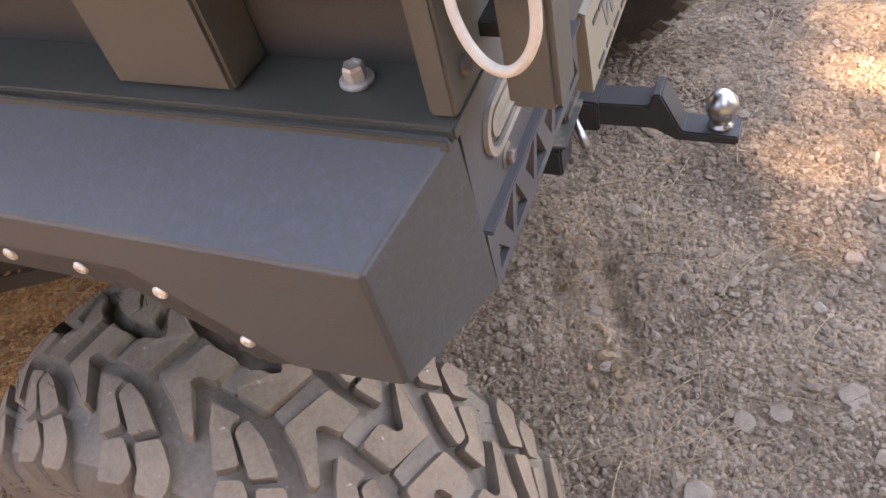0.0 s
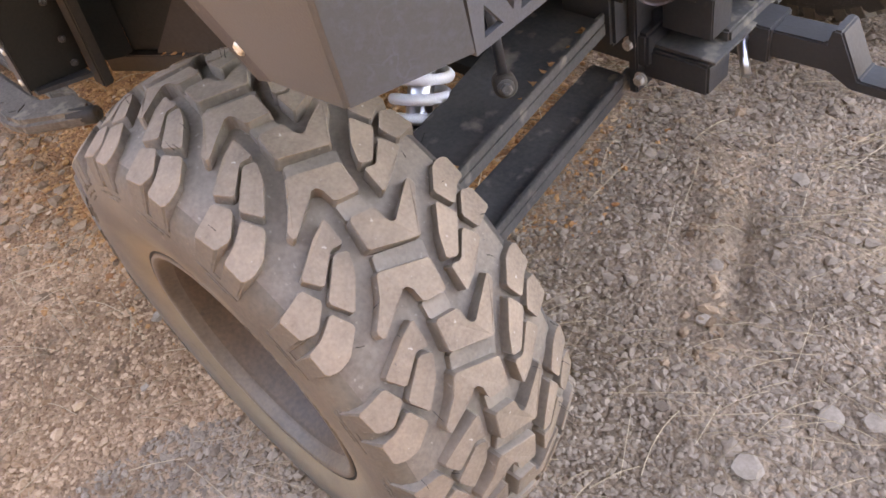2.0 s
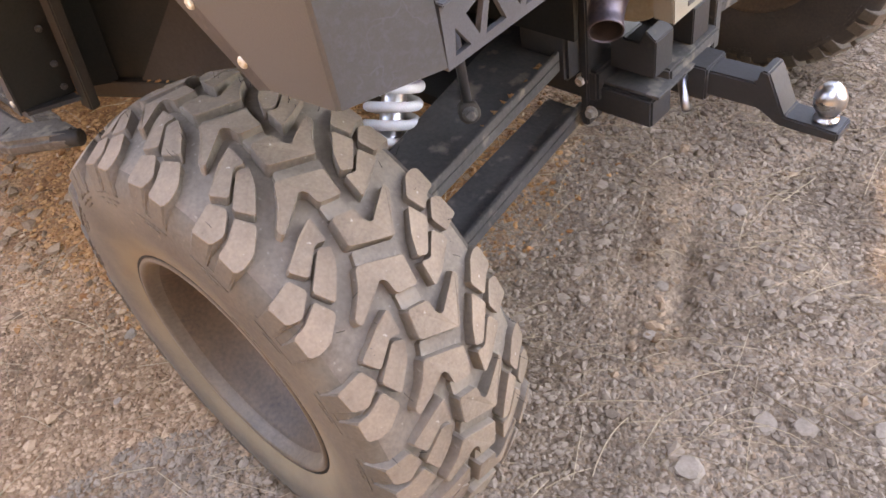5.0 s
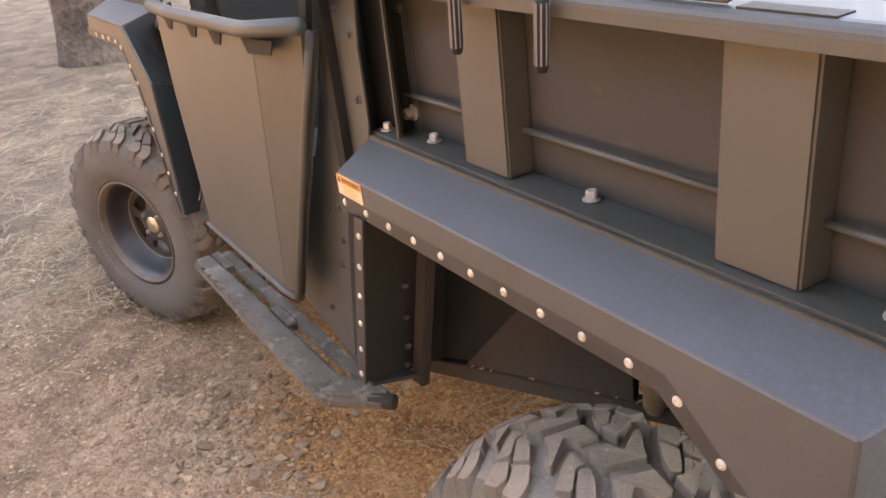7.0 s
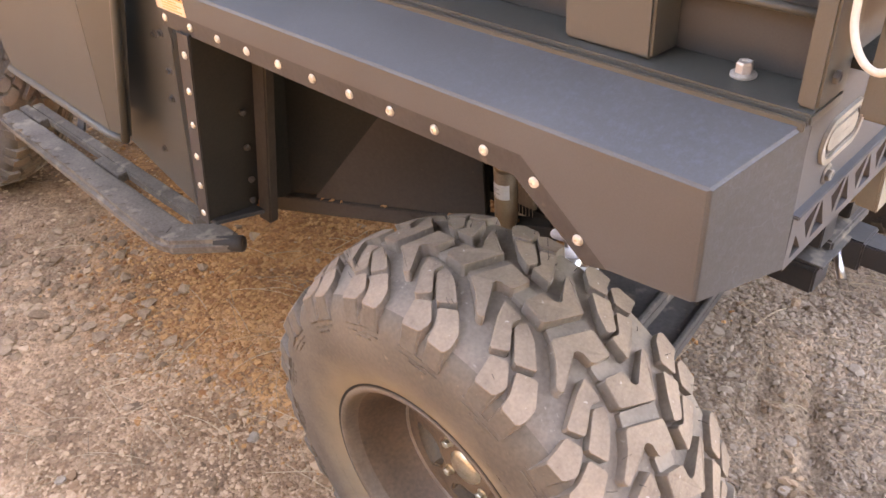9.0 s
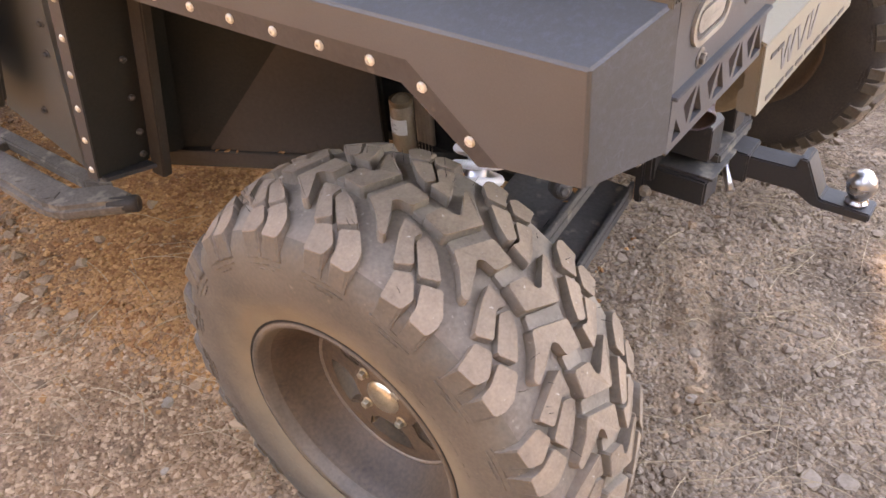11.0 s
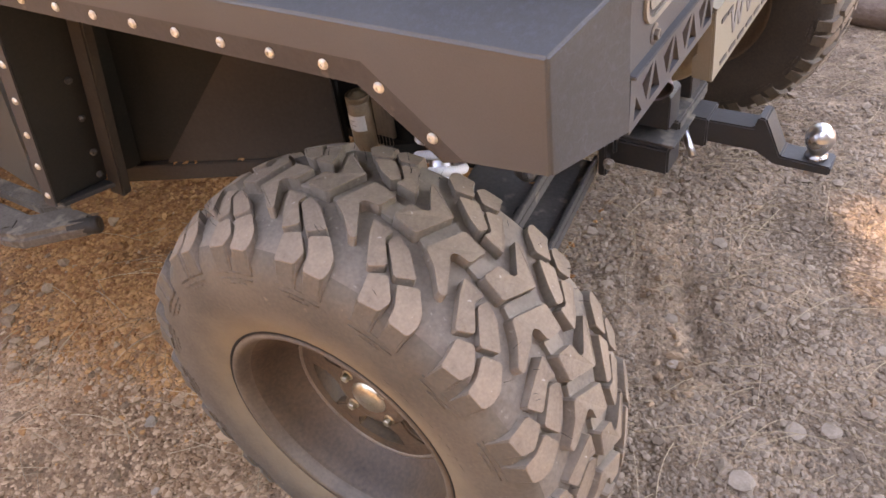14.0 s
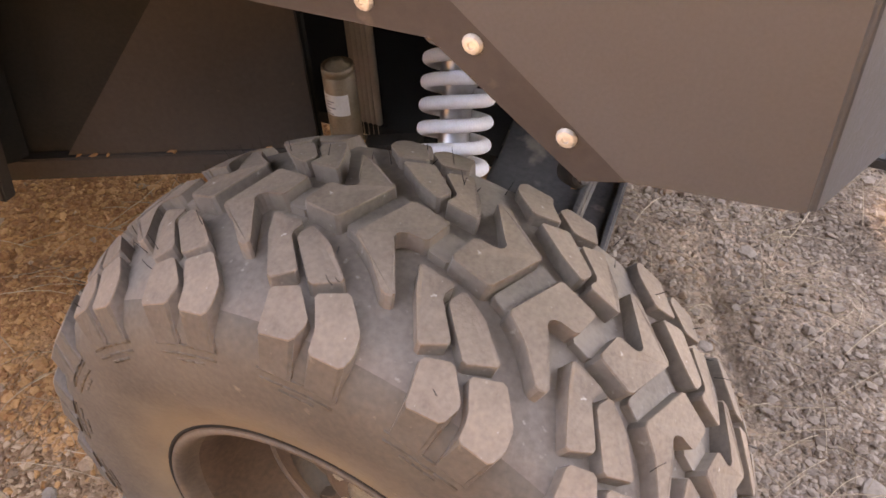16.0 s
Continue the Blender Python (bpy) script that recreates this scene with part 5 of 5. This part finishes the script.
rng = random.Random(4)
# out-of-view pine, added to shade the vehicle; crown gaps leave the sun patches
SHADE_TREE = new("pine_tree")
SHADE_TREE.location = (8.6, -6.4, 0)
tagged(SHADE_TREE, "out-of-view pine tree added to cast shade on the vehicle", "tree")
part("trunk", trunk_mesh(rng, 13.5, 0.36), BARK, SHADE_TREE, smooth=True)
crown_ob = new("crown", shade_crown(rng, 36500, -3.6, 20.6, -7.2, -2.7, 11.2, 12.8))
crown_ob.parent = SHADE_TREE
crown_ob.matrix_parent_inverse = Matrix.Translation((-8.6, 6.4, 0))
limbs = bmesh.new()
for k in range(14):
    a = 2 * math.pi * k / 14
    z = 10.4 + 0.15 * k
    tube([(0, 0, z), (1.6 * math.cos(a), 1.2 * math.sin(a), z + 0.35), (3.6 * math.cos(a), 2.5 * math.sin(a), z + 0.5)], [0.09, 0.06, 0.02], 8, limbs)
part("limbs", limbs, BARK, SHADE_TREE)

TREE = new("pine_tree")
TREE.location = (-7.6, 1.05, 0)
tagged(TREE, "rough-barked pine trunk standing on straw-strewn ground", "tree")
part("trunk", trunk_mesh(rng, 7.5, 0.33), BARK, TREE, smooth=True)
cb = new("crown", shade_crown(rng, 3500, -9.4, -5.6, -0.9, 3.0, 4.6, 6.4))
cb.parent = TREE
cb.matrix_parent_inverse = Matrix.Translation((7.6, -1.05, 0))

log = bmesh.new()
tube([(-0.6, 2.18, 0.035), (0.3, 2.20, 0.045), (1.1, 2.17, 0.04), (2.2, 2.2, 0.04)], [0.055, 0.06, 0.058, 0.05], 14, log)
for v in log.verts:
    v.co += Vector((0, 1, 1)) * 0.008 * noise.noise(v.co * 9)
def unseen_woods():
    """An unseen ring of woods, added to shape the sky light: uneven tops, crowns in and out."""
    bm = bmesh.new()
    n, m = 260, 9
    rows = []
    for j in range(m):
        row = []
        for i in range(n):
            a = 2 * math.pi * i / n
            w = noise.noise(Vector((math.cos(a) * 9, math.sin(a) * 9, j * 0.55)))
            q = noise.noise(Vector((math.cos(a) * 26, math.sin(a) * 26, j * 1.1)))
            r = 44 + 3.0 * w + 1.6 * q
            # lowered to let blue sky in, raised to hide the sun's glow
            low = 1 - 0.75 * max(0.0, min(1.0, (math.cos(a - 1.15) - 0.55) / 0.15))
            low *= 1 + 1.0 * max(0.0, min(1.0, (math.cos(a + 1.0) - 0.6) / 0.2))
            z = -0.5 + low * (15 + 4 * noise.noise(Vector((math.cos(a) * 14, math.sin(a) * 14, 7)))) * j / (m - 1)
            row.append(bm.verts.new((r * math.cos(a), r * math.sin(a), z)))
        rows.append(row)
    for r0, r1 in zip(rows, rows[1:]):
        for i in range(n):
            k = (i + 1) % n
            bm.faces.new((r0[i], r0[k], r1[k], r1[i]))
    return bm


WOODS = part("backdrop", unseen_woods(), WOODM, None)
tagged(WOODS, "unseen ring of woods added to block low sky light", "woods", kind="structure")
LOG = part("timber_log", log, TIMBER, None, smooth=True)
tagged(LOG, "weathered brown log lying on the gravel", "log")


def orange_at(x, y):
    r = math.hypot((x + 0.92) / 0.98, (y - 0.58) / 0.62)
    return x < 0.24 and r + 0.5 * noise.noise(Vector((x * 1.6, y * 1.6, 4.1))) < 0.92


ICO = bmesh.new()
bmesh.ops.create_icosphere(ICO, subdivisions=1, radius=1)
ICO_V = np.array([v.co[:] for v in ICO.verts])
ICO_F = np.array([[v.index for v in f.verts] for f in ICO.faces])
ICO.free()


def scatter_stones(name, material, spots, label):
    """One mesh of many angular stones; spots are (x, y, size)."""
    rs = np.random.RandomState(7)
    nv = len(ICO_V)
    allv, allf = [], []
    for i, (x, y, r) in enumerate(spots):
        v = ICO_V * (1 + rs.uniform(-0.42, 0.36, (nv, 1)))
        v = v * (r * np.array([rs.uniform(0.8, 1.35), rs.uniform(0.75, 1.1), rs.uniform(0.45, 0.8)]))
        a = rs.uniform(0, 6.28)
        c, q = np.cos(a), np.sin(a)
        v = np.stack([v[:, 0] * c - v[:, 1] * q, v[:, 0] * q + v[:, 1] * c, v[:, 2]], 1)
        v += (x, y, height(x, y) + r * rs.uniform(-0.25, 0.22))
        allv.append(v)
        allf.append(ICO_F + i * nv)
    me = bpy.data.meshes.new(name)
    me.from_pydata(np.concatenate(allv).tolist(), [], np.concatenate(allf).tolist())
    me.materials.append(material)
    ob = new(name, me)
    tagged(ob, label, "gravel", kind="stuff")
    return ob


rng = random.Random(11)
grey, orange = [], []
for _ in range(84000):
    x, y = rng.uniform(-3.4, 1.35), rng.uniform(-0.95, 2.1)
    dens = 0.55 + 0.5 * noise.noise(Vector((x * 1.1, y * 1.1, 8.0)))
    if y < 0.25 and x < -0.35:
        dens *= 0.30
    if rng.random() > dens + 0.12 or math.hypot((x - 0.2) / 0.16, (y - 0.037) / 0.13) < 1:
        continue
    r = min(0.015, rng.lognormvariate(math.log(0.0041), 0.5))
    (orange if orange_at(x + rng.gauss(0, 0.10), y + rng.gauss(0, 0.08)) and rng.random() < 0.96 else grey).append((x, y, r))
for _ in range(12000):
    x, y = rng.uniform(0.0, 1.3), rng.uniform(-0.35, 1.6)
    if rng.random() < 0.5 + 1.1 * noise.noise(Vector((x * 2.6, y * 2.6, 5.0))) and math.hypot((x - 0.2) / 0.16, (y - 0.037) / 0.13) > 1:
        grey.append((x, y, min(0.013, rng.lognormvariate(math.log(0.0044), 0.4))))
for _ in range(16000):
    x, y = rng.uniform(-1.5, 0.2), rng.uniform(-0.25, 1.0)
    if orange_at(x + rng.gauss(0, 0.13), y + rng.gauss(0, 0.09)) and math.hypot((x - 0.2) / 0.16, (y - 0.037) / 0.13) > 1:
        orange.append((x, y, min(0.010, rng.lognormvariate(math.log(0.0044), 0.4))))
for _ in range(52000):
    x, y = rng.uniform(-0.9, 1.25), rng.uniform(-0.55, 1.75)
    if -0.5 < x < 0.1 and y > 0.95 or math.hypot((x - 0.2) / 0.16, (y - 0.037) / 0.13) < 1:
        continue
    if rng.random() < 0.80 + 0.9 * noise.noise(Vector((x * 2.1, y * 2.1, 9.0))):
        (orange if orange_at(x + rng.gauss(0, 0.08), y) else grey).append((x, y, min(0.009, rng.lognormvariate(math.log(0.0042), 0.33))))
for _ in range(1500):
    x, y = rng.uniform(-1.2, 1.3), rng.uniform(-0.7, 2.0)
    if math.hypot((x - 0.2) / 0.18, (y - 0.037) / 0.15) > 1:
        (orange if orange_at(x, y) else grey).append((x, y, min(0.017, 0.007 + rng.expovariate(1 / 0.0025))))
def in_rut(x, y):
    t = (y - 0.5) / 0.45
    return -0.05 < t < 1.05 and -0.13 < x - (0.555 - 0.20 * t) < 0.03 + 0.02 * noise.noise(Vector((x * 20, y * 20, 0)))


grey = [g for k, g in enumerate(grey) if not in_rut(g[0], g[1]) or k % 4 == 0]
tan = [g for g in grey if g[0] + 0.5 * noise.noise(Vector((g[0] * 2.2, g[1] * 2.2, 6.0))) < 0.10]
grey = [g for g in grey if g[0] + 0.5 * noise.noise(Vector((g[0] * 2.2, g[1] * 2.2, 6.0))) >= 0.10]
scatter_stones("gravel", STONE, grey, "loose grey-brown gravel scattered over the ground")
scatter_stones("gravel", TANST, tan, "loose tan gravel beside the vehicle")
scatter_stones("gravel", SOILST, orange, "loose orange-brown gravel under the vehicle")

SOILB = mat("brown_soil_clods", (0.15, 0.092, 0.057), (0.31, 0.200, 0.130), 0.95, big=12, small=160, bump=0.6, depth=0.004, island=0.5, spec=0.1)
clods = []
for _ in range(170):
    t = rng.random()
    x, y = 0.555 - 0.20 * t - abs(rng.gauss(0.01, 0.05)), 0.5 + 0.45 * t + rng.gauss(0, 0.03)
    clods.append((x, y, min(0.011, rng.lognormvariate(math.log(0.0055), 0.45))))
for _ in range(900):
    x, y = rng.uniform(-1.6, 1.2), rng.uniform(-0.8, 1.6)
    if noise.noise(Vector((x * 1.7, y * 1.7, 12.0))) > 0.12 and math.hypot((x - 0.2) / 0.2, (y - 0.037) / 0.15) > 1:
        clods.append((x, y, min(0.016, rng.lognormvariate(math.log(0.006), 0.4))))
for _ in range(700):
    x, y = rng.gauss(-1.35, 0.32), rng.gauss(-0.12, 0.17)
    if x < -1.62 and y > -0.22:
        continue
    clods.append((x, y, min(0.022, rng.lognormvariate(math.log(0.0085), 0.5))))
scatter_stones("soil_clods", SOILB, clods, "crumbled brown soil clods on the gravel")
for x, y, r in ((0.676, 0.354, 0.024), (0.728, 0.503, 0.021), (0.786, 0.534, 0.019), (0.882, 0.904, 0.017), (0.830, 0.772, 0.014), (0.433, 0.675, 0.014), (0.482, 0.553, 0.013), (0.447, 0.957, 0.018), (0.898, 0.596, 0.026), (-0.421, -0.047, 0.014), (-0.281, -0.162, 0.009), (-0.624, -0.388, 0.012)):
    bm = bmesh.new()
    bmesh.ops.create_icosphere(bm, subdivisions=2, radius=1)
    for v in bm.verts:
        n = v.co.normalized()
        v.co = n * (1 + 0.45 * noise.noise(n * 1.3 + Vector((x * 19, y * 19, 0)))) * r
        v.co.z = max(-0.2 * r, min(v.co.z * 0.55, 0.30 * r + 0.12 * v.co.x))
        v.co += Vector((x, y, height(x, y) + r * 0.10))
    st = part("stone", bm, FLATST, None)
    tagged(st, "flat pale stone half sunk in gravel", "stone", group="larger stones on the gravel")


def needles(count, rng, wide=False):
    verts, faces = [], []
    for _ in range(count):
        u = rng.random()
        if wide:
            x, y = -1.9 - abs(rng.gauss(0, 2.2)), rng.gauss(-0.2, 0.9)
        elif u < 0.72:
            x, y = rng.uniform(-0.9, 1.35), rng.uniform(-0.8, 2.1)
        else:
            x, y = rng.uniform(-6.5, -0.6), rng.uniform(-1.6, 1.6)
        if math.hypot((x - 0.2) / 0.2, (y - 0.037) / 0.15) < 1:
            continue
        far = x < -2.2
        for _ in range(rng.choice((1, 1, 2, 3)) if not far else 4):
            a = rng.uniform(0, 6.28) if far or rng.random() < 0.5 else rng.gauss(0.6, 0.5)
            L, bend = rng.uniform(0.06, 0.17), rng.gauss(0, 2.2)
            w = rng.uniform(0.0005, 0.0009) * (1.6 if far else 1)
            px, py = x + rng.gauss(0, 0.012), y + rng.gauss(0, 0.012)
            lift = rng.uniform(0.008, 0.017)
            n0 = len(verts)
            seg = 6
            for k in range(seg + 1):
                f = k / seg
                z = height(px, py) + lift + 0.008 * math.sin(f * math.pi)
                nx, ny = -math.sin(a), math.cos(a)
                verts += [(px + nx * w, py + ny * w, z), (px - nx * w, py - ny * w, z), (px, py, z + w * 1.6)]
                px, py = px + math.cos(a) * L / seg, py + math.sin(a) * L / seg
                a += bend * L / seg
            for k in range(seg):
                b = n0 + 3 * k
                for p, q in ((0, 1), (1, 2), (2, 0)):
                    faces.append((b + p, b + q, b + 3 + q, b + 3 + p))
    me = bpy.data.meshes.new("pine_needles")
    me.from_pydata(verts, [], faces)
    me.materials.append(STRAW)
    ob = new("pine_needles", me)
    tagged(ob, "dry straw-coloured pine needles scattered on gravel", "needles", kind="stuff")


needles(1400, random.Random(21))
needles(650, random.Random(22), True)
